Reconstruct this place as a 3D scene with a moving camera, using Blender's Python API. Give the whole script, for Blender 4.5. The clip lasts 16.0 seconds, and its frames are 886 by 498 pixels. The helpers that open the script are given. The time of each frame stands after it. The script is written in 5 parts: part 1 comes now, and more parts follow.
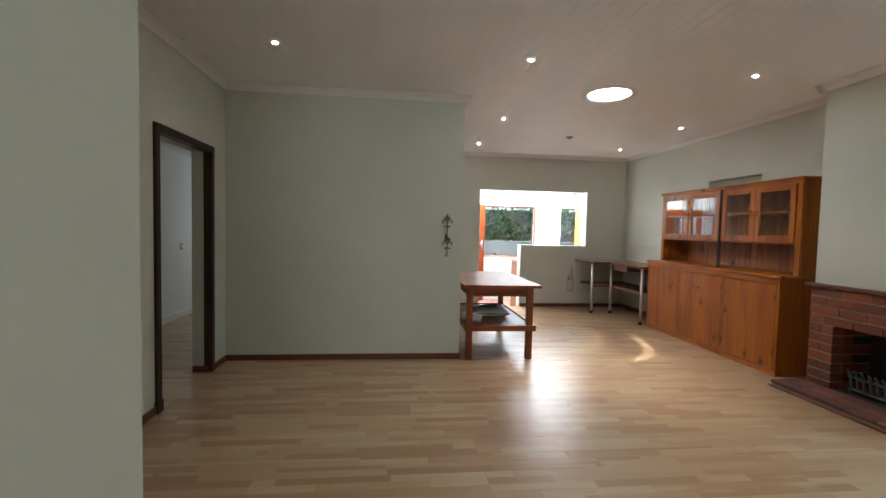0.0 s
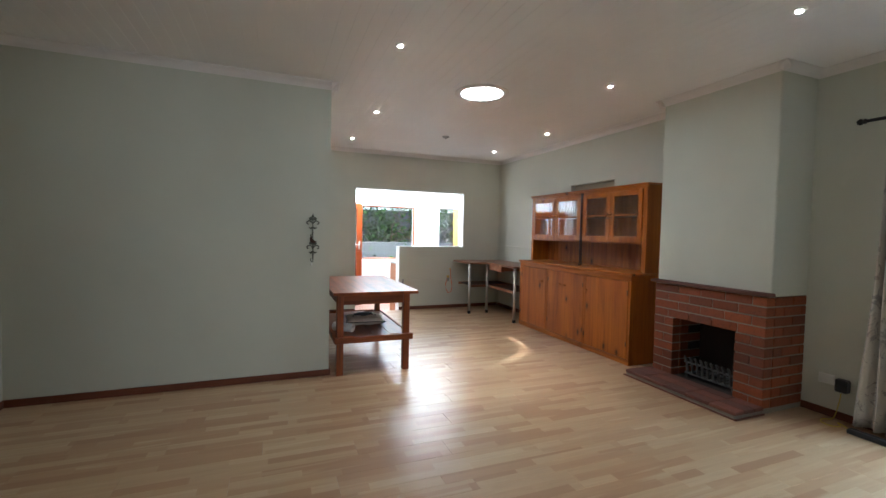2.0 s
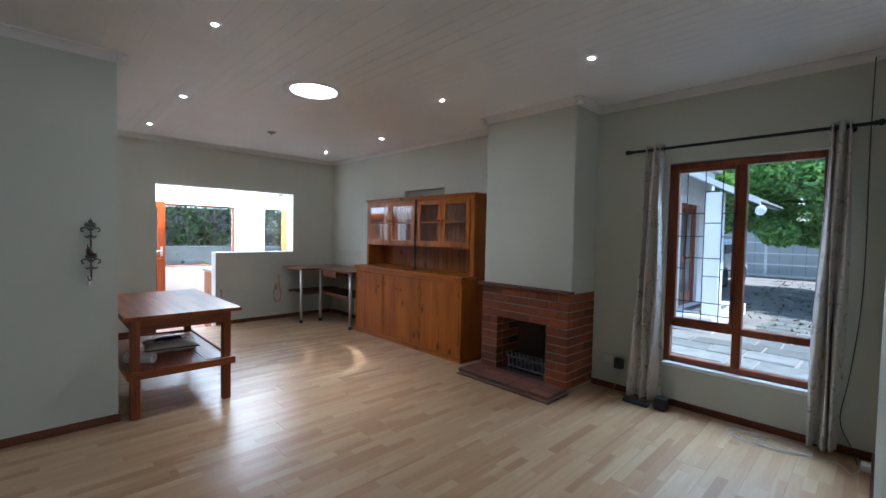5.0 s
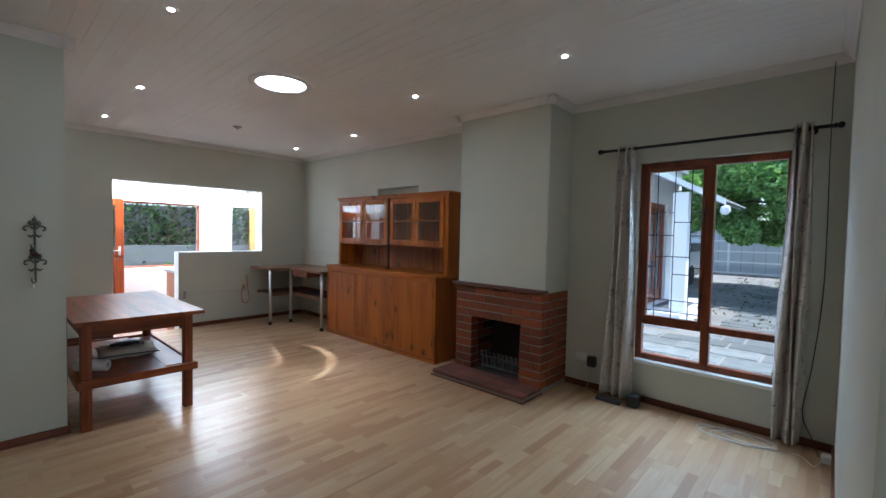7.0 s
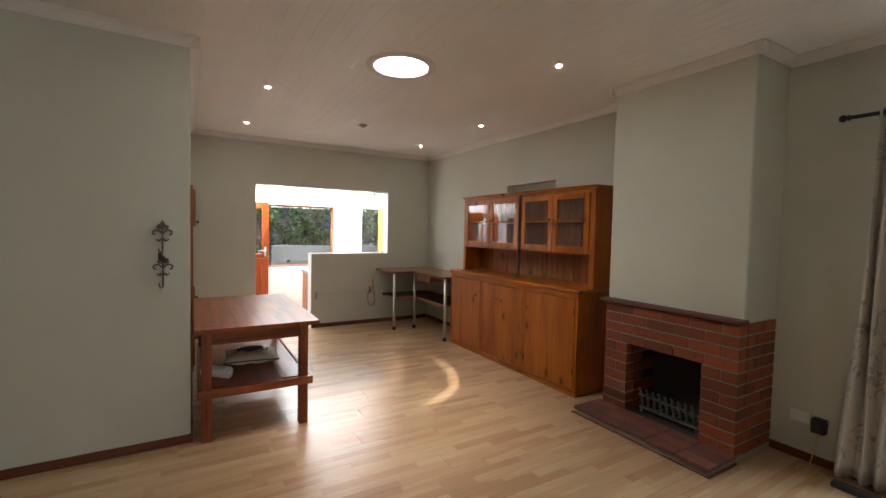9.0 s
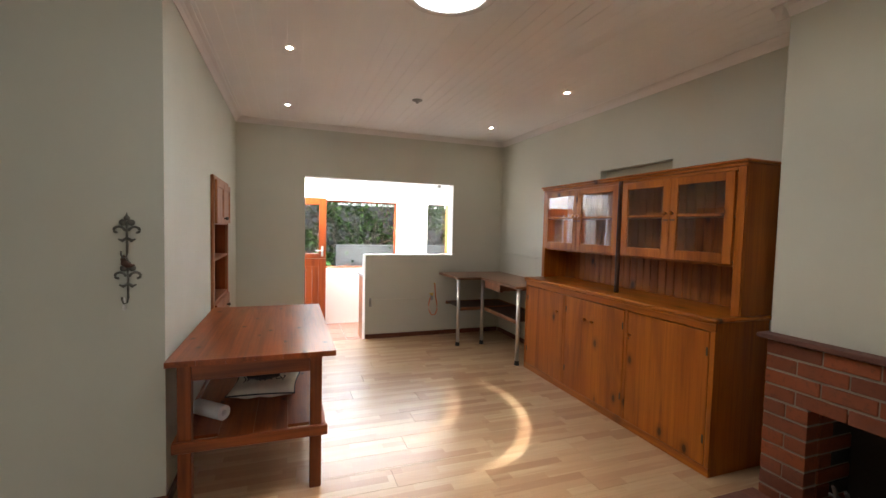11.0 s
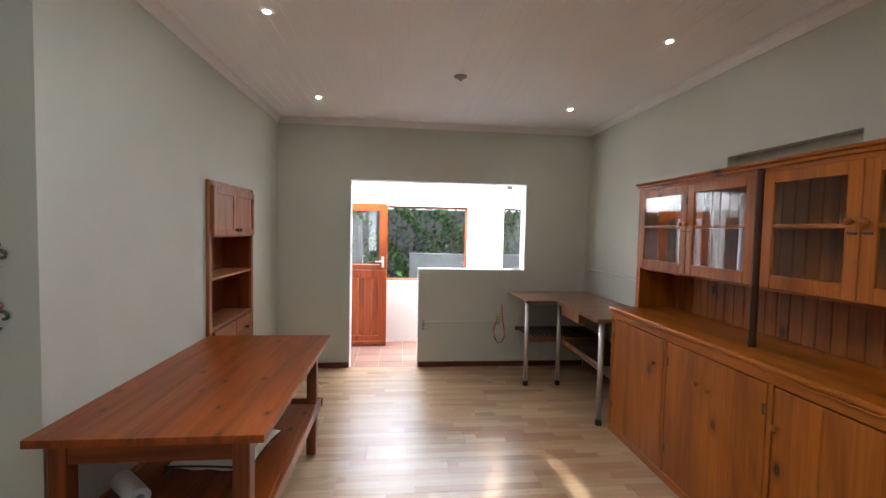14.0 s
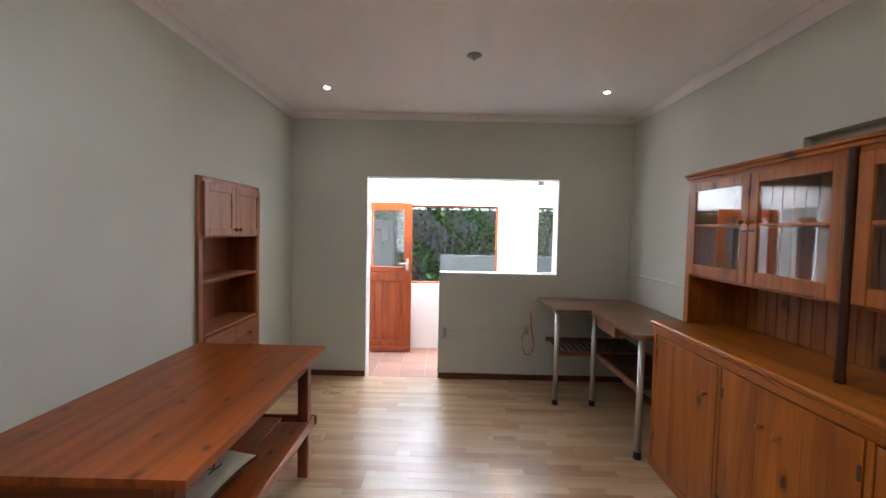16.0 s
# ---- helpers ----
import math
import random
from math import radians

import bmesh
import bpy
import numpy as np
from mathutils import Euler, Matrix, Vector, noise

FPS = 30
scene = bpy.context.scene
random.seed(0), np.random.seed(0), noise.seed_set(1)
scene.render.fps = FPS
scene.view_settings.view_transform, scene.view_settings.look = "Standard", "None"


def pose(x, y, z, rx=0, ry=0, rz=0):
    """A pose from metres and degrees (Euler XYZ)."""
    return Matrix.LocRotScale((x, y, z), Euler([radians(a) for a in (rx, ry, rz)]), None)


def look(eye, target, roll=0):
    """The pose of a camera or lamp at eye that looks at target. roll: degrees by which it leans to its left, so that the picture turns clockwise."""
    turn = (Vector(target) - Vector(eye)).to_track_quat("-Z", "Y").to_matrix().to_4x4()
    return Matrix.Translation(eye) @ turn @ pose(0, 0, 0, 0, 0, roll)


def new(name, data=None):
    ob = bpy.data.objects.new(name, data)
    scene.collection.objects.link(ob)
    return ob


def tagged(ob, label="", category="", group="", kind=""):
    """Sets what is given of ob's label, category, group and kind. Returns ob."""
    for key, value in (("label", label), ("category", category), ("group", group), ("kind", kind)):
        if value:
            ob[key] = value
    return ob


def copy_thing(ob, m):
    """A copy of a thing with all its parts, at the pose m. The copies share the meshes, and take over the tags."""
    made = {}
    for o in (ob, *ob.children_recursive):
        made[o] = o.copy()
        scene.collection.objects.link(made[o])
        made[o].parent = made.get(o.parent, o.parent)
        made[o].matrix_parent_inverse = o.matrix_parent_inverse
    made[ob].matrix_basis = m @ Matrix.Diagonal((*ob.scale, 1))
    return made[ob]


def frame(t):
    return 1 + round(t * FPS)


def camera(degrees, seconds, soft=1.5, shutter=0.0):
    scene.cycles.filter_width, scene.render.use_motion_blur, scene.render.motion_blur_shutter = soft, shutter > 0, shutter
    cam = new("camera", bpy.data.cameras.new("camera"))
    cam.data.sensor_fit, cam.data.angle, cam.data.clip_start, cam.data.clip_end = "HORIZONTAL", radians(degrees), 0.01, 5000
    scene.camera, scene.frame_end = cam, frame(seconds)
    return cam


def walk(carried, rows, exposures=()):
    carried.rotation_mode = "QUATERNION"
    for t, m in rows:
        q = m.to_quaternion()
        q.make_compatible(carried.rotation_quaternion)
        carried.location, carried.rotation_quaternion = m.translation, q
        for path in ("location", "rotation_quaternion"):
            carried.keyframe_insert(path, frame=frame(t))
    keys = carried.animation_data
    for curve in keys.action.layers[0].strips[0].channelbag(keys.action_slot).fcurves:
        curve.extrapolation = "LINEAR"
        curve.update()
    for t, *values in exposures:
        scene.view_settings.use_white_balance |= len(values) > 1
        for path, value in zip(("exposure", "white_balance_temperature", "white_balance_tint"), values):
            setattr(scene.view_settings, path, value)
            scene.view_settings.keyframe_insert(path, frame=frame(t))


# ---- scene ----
cam = camera(92.4, 16.0)
PATH = [
    (0, (1.735, 0.165, 1.391), (1.946, 2.152, 1.298), 1.3),
    (0.5, (1.762, 0.265, 1.396), (2.051, 2.242, 1.306), 1.3),
    (1, (1.815, 0.361, 1.403), (2.25, 2.311, 1.316), 1.2),
    (1.5, (1.872, 0.421, 1.408), (2.454, 2.332, 1.323), 1.2),
    (2, (1.918, 0.478, 1.408), (2.655, 2.335, 1.328), 1.2),
    (2.5, (1.953, 0.531, 1.423), (2.827, 2.328, 1.346), 1.3),
    (3, (1.958, 0.544, 1.445), (2.985, 2.259, 1.373), 1.3),
    (3.5, (1.947, 0.566, 1.479), (3.099, 2.2, 1.407), 1.3),
    (4, (1.938, 0.585, 1.483), (3.202, 2.134, 1.414), 1.2),
    (4.5, (1.942, 0.616, 1.492), (3.275, 2.105, 1.421), 1.2),
    (5, (1.946, 0.619, 1.491), (3.335, 2.056, 1.422), 1.2),
    (7.5, (2.061, 0.702, 1.495), (3.534, 2.053, 1.422), 1.2),
    (8, (2.204, 0.82, 1.515), (3.523, 2.321, 1.437), 1.2),
    (8.5, (2.308, 0.991, 1.512), (3.448, 2.632, 1.431), 1.3),
    (9, (2.417, 1.251, 1.523), (3.437, 2.97, 1.438), 1.3),
    (11.5, (3.175, 2.276, 1.517), (3.766, 4.184, 1.427), 1.2),
    (12, (3.33, 2.435, 1.526), (3.823, 4.371, 1.444), 1.0),
    (12.5, (3.492, 2.563, 1.574), (3.907, 4.517, 1.478), 1.2),
    (13, (3.614, 2.723, 1.582), (3.96, 4.69, 1.488), 1.2),
    (13.5, (3.683, 2.818, 1.594), (3.963, 4.796, 1.499), 1.2),
    (14, (3.772, 2.917, 1.599), (3.969, 4.905, 1.505), 1.2),
    (14.5, (3.868, 2.991, 1.607), (4.004, 4.984, 1.516), 1.2),
    (15, (3.96, 3.065, 1.614), (4.029, 5.061, 1.52), 1.2),
    (15.5, (4.012, 3.169, 1.598), (4.022, 5.166, 1.504), 1.2),
    (16, (4.05, 3.285, 1.591), (4.033, 5.283, 1.499), 1.2),
]
EXPOSURES = [(0.0, 1.42, 5900, 3), (2.0, 1.37, 5600, 3), (3.5, 1.17, 5200, 4), (5.0, 0.98, 5150, 4), (7.5, 0.95, 5500, 5), (9.0, 1.13, 6600, 8),
             (11.5, 1.25, 6500, 9), (13.0, 1.20, 6150, 8), (16.0, 1.00, 5800, 7)]
walk(cam, [(t, look(eye, target, roll)) for t, eye, target, roll in PATH], EXPOSURES)

# ---- light ----
SUN_EL, SUN_AZ = 62.0, 167.0          # degrees; azimuth from +y towards +x
world = bpy.data.worlds.new("world")
scene.world = world
world.use_nodes = True
wn = world.node_tree.nodes
sky = wn.new("ShaderNodeTexSky")
sky.sky_type, sky.sun_disc = "NISHITA", False
sky.sun_elevation, sky.sun_rotation = radians(SUN_EL), radians(SUN_AZ)
world.node_tree.links.new(sky.outputs[0], wn["Background"].inputs[0])
wn["Background"].inputs[1].default_value = 0.15


def lamp(name, kind, m, energy, colour=(1, 1, 1), **more):
    data = bpy.data.lights.new(name, kind)
    data.energy, data.color = energy, colour
    if "size" in more:
        data.shape, data.size, data.size_y = "RECTANGLE", more["size"][0], more["size"][1]
    if "angle" in more:
        data.angle = more["angle"]
    ob = new(name, data)
    ob.matrix_world = m
    return ob


a, e = radians(SUN_AZ), radians(SUN_EL)
SUN_DIR = Vector((math.sin(a) * math.cos(e), math.cos(a) * math.cos(e), math.sin(e)))
lamp("sun", "SUN", look(SUN_DIR * 50, (0, 0, 0)), 3.5, (1.0, 0.96, 0.90), angle=radians(0.5))
# daylight entering by the garden window and the kitchen openings
lamp("window_daylight", "AREA", look((6.95, 1.435, 2.72), (5.2, 1.435, 0.6)), 58, (0.66, 0.83, 1.0), size=(1.4, 1.0))
lamp("kitchen_daylight", "AREA", look((3.95, 10.35, 2.62), (3.95, 8.6, 1.45)), 95, (0.94, 0.975, 1.0), size=(2.2, 1.0))
# assumed rooflight, unseen: added to brighten the top of the far kitchen wall
lamp("kitchen_assumed_rooflight", "AREA", look((4.3, 8.90, 2.56), (4.3, 9.38, 2.05)), 85, (0.95, 0.98, 1.0), size=(2.7, 0.6))
lamp("kitchen_door_daylight", "AREA", look((2.30, 8.7, 1.2), (6, 8.7, 1.3)), 9, (0.96, 0.98, 1.0), size=(0.75, 1.9))
# added fill lamp, out of sight in the windowless next room
lamp("far_room_fill", "AREA", look((-0.55, 8.85, 1.5), (-1.45, 6.2, 1.3)), 3, (0.98, 0.98, 0.94), size=(0.8, 1.2))
# added fill lamp in the closed hall, brightens pier and far wall
lamp("hall_fill", "AREA", look((2.1, -2.9, 1.5), (2.3, 5, 1.6)), 15, (0.95, 0.98, 1.0), size=(1.2, 1.8))
# the skylight's forward beam below its diffuser
pool = lamp("skylight_beam", "SPOT", look((3.80, 4.30, 2.762), (3.80, 4.301, 0)), 60, (1.0, 0.97, 0.93))
pool.data.spot_size, pool.data.spot_blend, pool.data.shadow_soft_size = radians(60), 1.0, 0.12
# sunlight thrown down the slanting skylight shaft by its mirrored lining
for place, power in (((3.80, 4.03, 3.455), 620), ((3.895, 3.90, 3.525), 420)):
    beam = lamp("skylight_shaft_sun", "SPOT", look(place, (3.815, 4.30, 2.785)), power, (1.0, 0.97, 0.92))
    beam.data.spot_size, beam.data.spot_blend, beam.data.shadow_soft_size = radians(85), 0.2, 0.013


# ---- materials ----
class Nodes:
    """A small builder for one node material."""

    def __init__(self, name):
        self.mat = bpy.data.materials.new(name)
        self.mat.use_nodes = True
        self.tree = self.mat.node_tree
        self.bsdf = self.tree.nodes["Principled BSDF"]

    def add(self, kind, **values):
        node = self.tree.nodes.new(kind)
        for key, value in values.items():
            node.inputs[key.replace("_", " ")].default_value = value
        return node

    def join(self, a, b):
        self.tree.links.new(a, b)

    def coords(self, scale=(1, 1, 1), jitter=True):
        tc = self.tree.nodes.new("ShaderNodeTexCoord")
        mp = self.tree.nodes.new("ShaderNodeMapping")
        mp.inputs["Scale"].default_value = scale
        self.join(tc.outputs["Object"], mp.inputs["Vector"])
        if jitter:
            info = self.tree.nodes.new("ShaderNodeObjectInfo")
            mul = self.tree.nodes.new("ShaderNodeMath")
            mul.operation = "MULTIPLY"
            mul.inputs[1].default_value = 37.0
            self.join(info.outputs["Random"], mul.inputs[0])
            self.join(mul.outputs[0], mp.inputs["Location"])
        return mp.outputs[0]

    def noise(self, vec, scale, detail=4, rough=0.55, distortion=0.0):
        n = self.add("ShaderNodeTexNoise", Scale=scale, Detail=detail, Roughness=rough, Distortion=distortion)
        self.join(vec, n.inputs["Vector"])
        return n.outputs["Fac"]

    def ramp(self, fac, stops):
        r = self.tree.nodes.new("ShaderNodeValToRGB")
        el = r.color_ramp.elements
        el[0].position, el[0].color = stops[0][0], (*stops[0][1], 1)
        el[1].position, el[1].color = stops[-1][0], (*stops[-1][1], 1)
        for p, c in stops[1:-1]:
            x = el.new(p)
            x.color = (*c, 1)
        self.join(fac, r.inputs[0])
        return r.outputs[0]

    def mix(self, fac, a, b, mode="MIX"):
        m = self.tree.nodes.new("ShaderNodeMix")
        m.data_type, m.blend_type = "RGBA", mode
        for value, socket in ((fac, m.inputs[0]), (a, m.inputs[6]), (b, m.inputs[7])):
            if isinstance(value, (int, float)):
                socket.default_value = value
            elif isinstance(value, tuple):
                socket.default_value = (*value, 1)
            else:
                self.join(value, socket)
        return m.outputs[2]

    def calc(self, op, a, b=0.0):
        m = self.tree.nodes.new("ShaderNodeMath")
        m.operation = op
        for value, socket in ((a, m.inputs[0]), (b, m.inputs[1])):
            if isinstance(value, (int, float)):
                socket.default_value = value
            else:
                self.join(value, socket)
        return m.outputs[0]

    def bump(self, height, strength=0.2, distance=0.002):
        b = self.add("ShaderNodeBump", Strength=strength, Distance=distance)
        self.join(height, b.inputs["Height"])
        self.join(b.outputs[0], self.bsdf.inputs["Normal"])

    def done(self, colour=None, rough=0.5, metal=0.0, **more):
        b = self.bsdf
        if isinstance(colour, tuple):
            b.inputs["Base Color"].default_value = (*colour, 1)
        elif colour is not None:
            self.join(colour, b.inputs["Base Color"])
        if isinstance(rough, (int, float)):
            b.inputs["Roughness"].default_value = rough
        else:
            self.join(rough, b.inputs["Roughness"])
        b.inputs["Metallic"].default_value = metal
        for key, value in more.items():
            b.inputs[key.replace("_", " ")].default_value = value
        return self.mat


def shade(c, f):
    return tuple(v * f for v in c)


def plaster(name, colour, rough=0.75, relief=0.12, patch=0.06):
    n = Nodes(name)
    v = n.coords(jitter=False)
    broad = n.noise(v, 0.9, 3)
    fine = n.noise(v, 60, 3)
    col = n.ramp(broad, [(0.3, shade(colour, 1 - patch)), (0.7, shade(colour, 1 + patch * 0.5))])
    spots = n.noise(v, 7.0, 5, 0.7)
    col = n.mix(n.ramp(spots, [(0.70, (0, 0, 0)), (0.80, (0.35, 0.35, 0.35))]), col, shade(colour, 0.82))
    n.bump(n.calc("ADD", fine, n.calc("MULTIPLY", n.noise(v, 9, 3), 1.5)), relief, 0.003)
    return n.done(col, n.ramp(fine, [(0.3, (rough - 0.08,) * 3), (0.7, (rough + 0.06,) * 3)]))


def wood(name, light, dark, axis="y", rough=0.35, grain=1.0, knots=0.0, coat=0.0):
    """Timber whose grain runs along one axis."""
    n = Nodes(name)
    long = {"x": (0.45, 6, 6), "y": (6, 0.45, 6), "z": (6, 6, 0.45)}[axis]
    v = n.coords(long)
    plain = n.coords()
    g = n.noise(v, 1.6 * grain, 3, 0.5, 0.5)
    broad = n.noise(plain, 2.3, 3)
    mid = tuple((p + q) / 2 for p, q in zip(light, dark))
    col = n.ramp(g, [(0.22, dark), (0.42, tuple(0.35 * p + 0.65 * q for p, q in zip(dark, light))), (0.60, light), (0.80, shade(light, 1.10))])
    col = n.mix(n.ramp(broad, [(0.35, (0.0,) * 3), (0.7, (0.30,) * 3)]), col, mid)
    wide = {"x": (0.35, 3.2, 3.2), "y": (3.2, 0.35, 3.2), "z": (3.2, 3.2, 0.35)}[axis]
    heart = n.noise(n.coords(wide), 1.7, 4, 0.6, 1.0)
    col = n.mix(n.ramp(heart, [(0.30, (0.72,) * 3), (0.50, (0.0,) * 3)]), col, shade(dark, 0.62))
    col = n.mix(n.ramp(heart, [(0.56, (0.0,) * 3), (0.76, (0.45,) * 3)]), col, shade(light, 1.1))
    pore = n.noise(n.coords({"x": (1.5, 70, 70), "y": (70, 1.5, 70), "z": (70, 70, 1.5)}[axis]), 1.0, 3, 0.7)
    col = n.mix(n.ramp(pore, [(0.42, (0.0,) * 3), (0.75, (0.48,) * 3)]), col, shade(dark, 0.5))
    if knots:
        kn = n.tree.nodes.new("ShaderNodeTexVoronoi")
        kn.voronoi_dimensions = "2D"
        kn.inputs["Scale"].default_value = knots
        split, flat = n.tree.nodes.new("ShaderNodeSeparateXYZ"), n.tree.nodes.new("ShaderNodeCombineXYZ")
        n.join(n.coords({"x": (4, 7, 7), "y": (7, 4, 7), "z": (7, 7, 4)}[axis]), split.inputs[0])
        across, along = {"x": ("Y", "X"), "y": ("X", "Y"), "z": ("Y", "Z")}[axis]
        n.join(n.calc("ADD", split.outputs[across], n.calc("MULTIPLY", broad, 0.25)), flat.inputs[0])
        n.join(n.calc("ADD", split.outputs[along], n.calc("MULTIPLY", g, 0.08)), flat.inputs[1])
        n.join(flat.outputs[0], kn.inputs["Vector"])
        keep = n.ramp(kn.outputs["Color"], [(0.58, (0, 0, 0)), (0.62, (1, 1, 1))])
        mark = n.ramp(kn.outputs["Distance"], [(0.04, (0.9,) * 3), (0.075, (0.35,) * 3), (0.16, (0, 0, 0))])
        col = n.mix(n.calc("MULTIPLY", mark, keep), col, shade(dark, 0.15))
    fine = n.noise(v, 9, 3)
    n.bump(n.calc("ADD", g, fine), 0.02, 0.001)
    return n.done(col, n.ramp(fine, [(0.3, (rough + 0.02,) * 3), (0.7, (rough + 0.05,) * 3)]), Coat_Weight=coat, Coat_Roughness=0.2, Specular_IOR_Level=0.32)


def paint(name, colour, rough=0.5, metal=0.0, wear=0.08, scale=6.0, **more):
    n = Nodes(name)
    v = n.coords()
    a_ = n.noise(v, scale, 4)
    f = n.noise(v, scale * 12, 3)
    col = n.ramp(a_, [(0.3, shade(colour, 1 - wear)), (0.7, shade(colour, 1 + wear))])
    n.bump(f, 0.08, 0.001)
    return n.done(col, n.ramp(f, [(0.3, (max(rough - 0.05, 0.02),) * 3), (0.7, (rough + 0.06,) * 3)]), metal, **more)


def glass(name, tint=(1, 1, 1), rough=0.0):
    n = Nodes(name)
    return n.done(tint, rough, 0.0, Transmission_Weight=1.0, IOR=1.45)


def glow(name, colour, strength):
    n = Nodes(name)
    return n.done(colour, 0.4, 0.0, Emission_Color=(*colour, 1), Emission_Strength=strength)


def laminate(name):
    """Three-strip laminate: strips along x with their own tone, on a board whose corner is its origin."""
    n = Nodes(name)
    tc = n.tree.nodes.new("ShaderNodeTexCoord")
    sep = n.tree.nodes.new("ShaderNodeSeparateXYZ")
    n.join(tc.outputs["Object"], sep.inputs[0])
    info = n.tree.nodes.new("ShaderNodeObjectInfo")
    rnd = info.outputs["Random"]
    strip = n.calc("FLOOR", n.calc("DIVIDE", sep.outputs["Y"], 0.0645))
    shift = n.calc("ADD", n.calc("MULTIPLY", strip, 0.217), n.calc("MULTIPLY", rnd, 5.0))
    along = n.calc("FLOOR", n.calc("DIVIDE", n.calc("ADD", sep.outputs["X"], shift), 0.62))
    ident = n.tree.nodes.new("ShaderNodeCombineXYZ")
    n.join(strip, ident.inputs[0])
    n.join(along, ident.inputs[1])
    n.join(n.calc("MULTIPLY", rnd, 91.0), ident.inputs[2])
    wn_ = n.tree.nodes.new("ShaderNodeTexWhiteNoise")
    n.join(ident.outputs[0], wn_.inputs["Vector"])
    tone = n.ramp(wn_.outputs["Value"], [(0.0, (0.42, 0.235, 0.120)), (0.22, (0.48, 0.285, 0.150)), (0.5, (0.54, 0.345, 0.190)),
                                         (0.8, (0.58, 0.39, 0.220)), (1.0, (0.62, 0.44, 0.26))])
    mp = n.tree.nodes.new("ShaderNodeVectorMath")
    mp.operation = "MULTIPLY_ADD"
    mp.inputs[1].default_value = (1.6, 22, 1)
    n.join(tc.outputs["Object"], mp.inputs[0])
    off = n.tree.nodes.new("ShaderNodeVectorMath")
    off.operation = "SCALE"
    off.inputs["Scale"].default_value = 40.0
    n.join(wn_.outputs["Color"], off.inputs[0])
    n.join(off.outputs[0], mp.inputs[2])
    g = n.noise(mp.outputs[0], 2.2, 4, 0.55, 0.1)
    col = n.mix(n.ramp(g, [(0.26, (0.32,) * 3), (0.50, (0.12,) * 3), (0.7, (0, 0, 0))]), tone, (0.36, 0.20, 0.105))
    streak = n.noise(mp.outputs[0], 0.55, 2, 0.5, 0.0)
    col = n.mix(n.ramp(streak, [(0.60, (0, 0, 0)), (0.72, (0.6,) * 3)]), col, (0.66, 0.49, 0.30))
    scuff = n.noise(mp.outputs[0], 0.8, 2)
    rough = n.ramp(scuff, [(0.2, (0.29,) * 3), (0.8, (0.35,) * 3)])
    n.bump(g, 0.05, 0.001)
    return n.done(col, rough, Coat_Weight=0.45, Coat_Roughness=0.27)


def brick_mat(name, light, dark, soot=0.25):
    n = Nodes(name)
    info = n.tree.nodes.new("ShaderNodeObjectInfo")
    base = n.ramp(info.outputs["Random"], [(0.0, dark), (0.5, tuple((p + q) / 2 for p, q in zip(light, dark))), (1.0, light)])
    v = n.coords()
    sp = n.noise(v, 40, 5, 0.7)
    col = n.mix(n.ramp(sp, [(0.52, (0, 0, 0)), (0.75, (0.7,) * 3)]), base, shade(dark, 0.45))
    st = n.noise(v, 6, 3)
    col = n.mix(n.ramp(st, [(0.5, (0, 0, 0)), (0.8, (soot,) * 3)]), col, (0.06, 0.04, 0.035))
    n.bump(sp, 0.5, 0.003)
    return n.done(col, 0.72)


def leaf_mat(name, a_, b_):
    n = Nodes(name)
    geo = n.tree.nodes.new("ShaderNodeNewGeometry")
    col = n.ramp(geo.outputs["Random Per Island"], [(0.0, a_), (0.6, b_), (1.0, shade(b_, 1.5))])
    n.done(col, 0.65, 0.0, Specular_IOR_Level=0.2)
    thin = n.tree.nodes.new("ShaderNodeBsdfTranslucent")
    n.join(n.mix(1.0, col, (1.3, 1.5, 0.7), "MULTIPLY"), thin.inputs[0])
    both = n.tree.nodes.new("ShaderNodeMixShader")
    both.inputs[0].default_value = 0.4
    n.join(n.bsdf.outputs[0], both.inputs[1])
    n.join(thin.outputs[0], both.inputs[2])
    n.join(both.outputs[0], n.tree.nodes["Material Output"].inputs["Surface"])
    return n.mat


def stone_mat(name, a_, b_):
    n = Nodes(name)
    info = n.tree.nodes.new("ShaderNodeObjectInfo")
    base = n.ramp(info.outputs["Random"], [(0.0, a_), (1.0, b_)])
    v = n.coords()
    s1, s2 = n.noise(v, 5, 6, 0.7), n.noise(v, 45, 4, 0.7)
    col = n.mix(n.ramp(s1, [(0.45, (0, 0, 0)), (0.7, (0.6,) * 3)]), base, shade(a_, 0.55))
    n.bump(n.calc("ADD", s1, n.calc("MULTIPLY", s2, 0.4)), 0.6, 0.008)
    return n.done(col, 0.8)


def fabric(name):
    """Linen curtain cloth with a faded leaf print."""
    n = Nodes(name)
    v = n.coords((1, 1, 1))
    blot = n.noise(v, 7.5, 5, 0.75, 1.2)
    weave = n.noise(n.coords((260, 260, 60)), 1.0, 2)
    col = n.ramp(blot, [(0.38, (0.56, 0.51, 0.46)), (0.55, (0.60, 0.55, 0.50)), (0.60, (0.36, 0.32, 0.30)), (0.72, (0.30, 0.27, 0.26))])
    n.bump(weave, 0.25, 0.001)
    return n.done(col, 0.9)


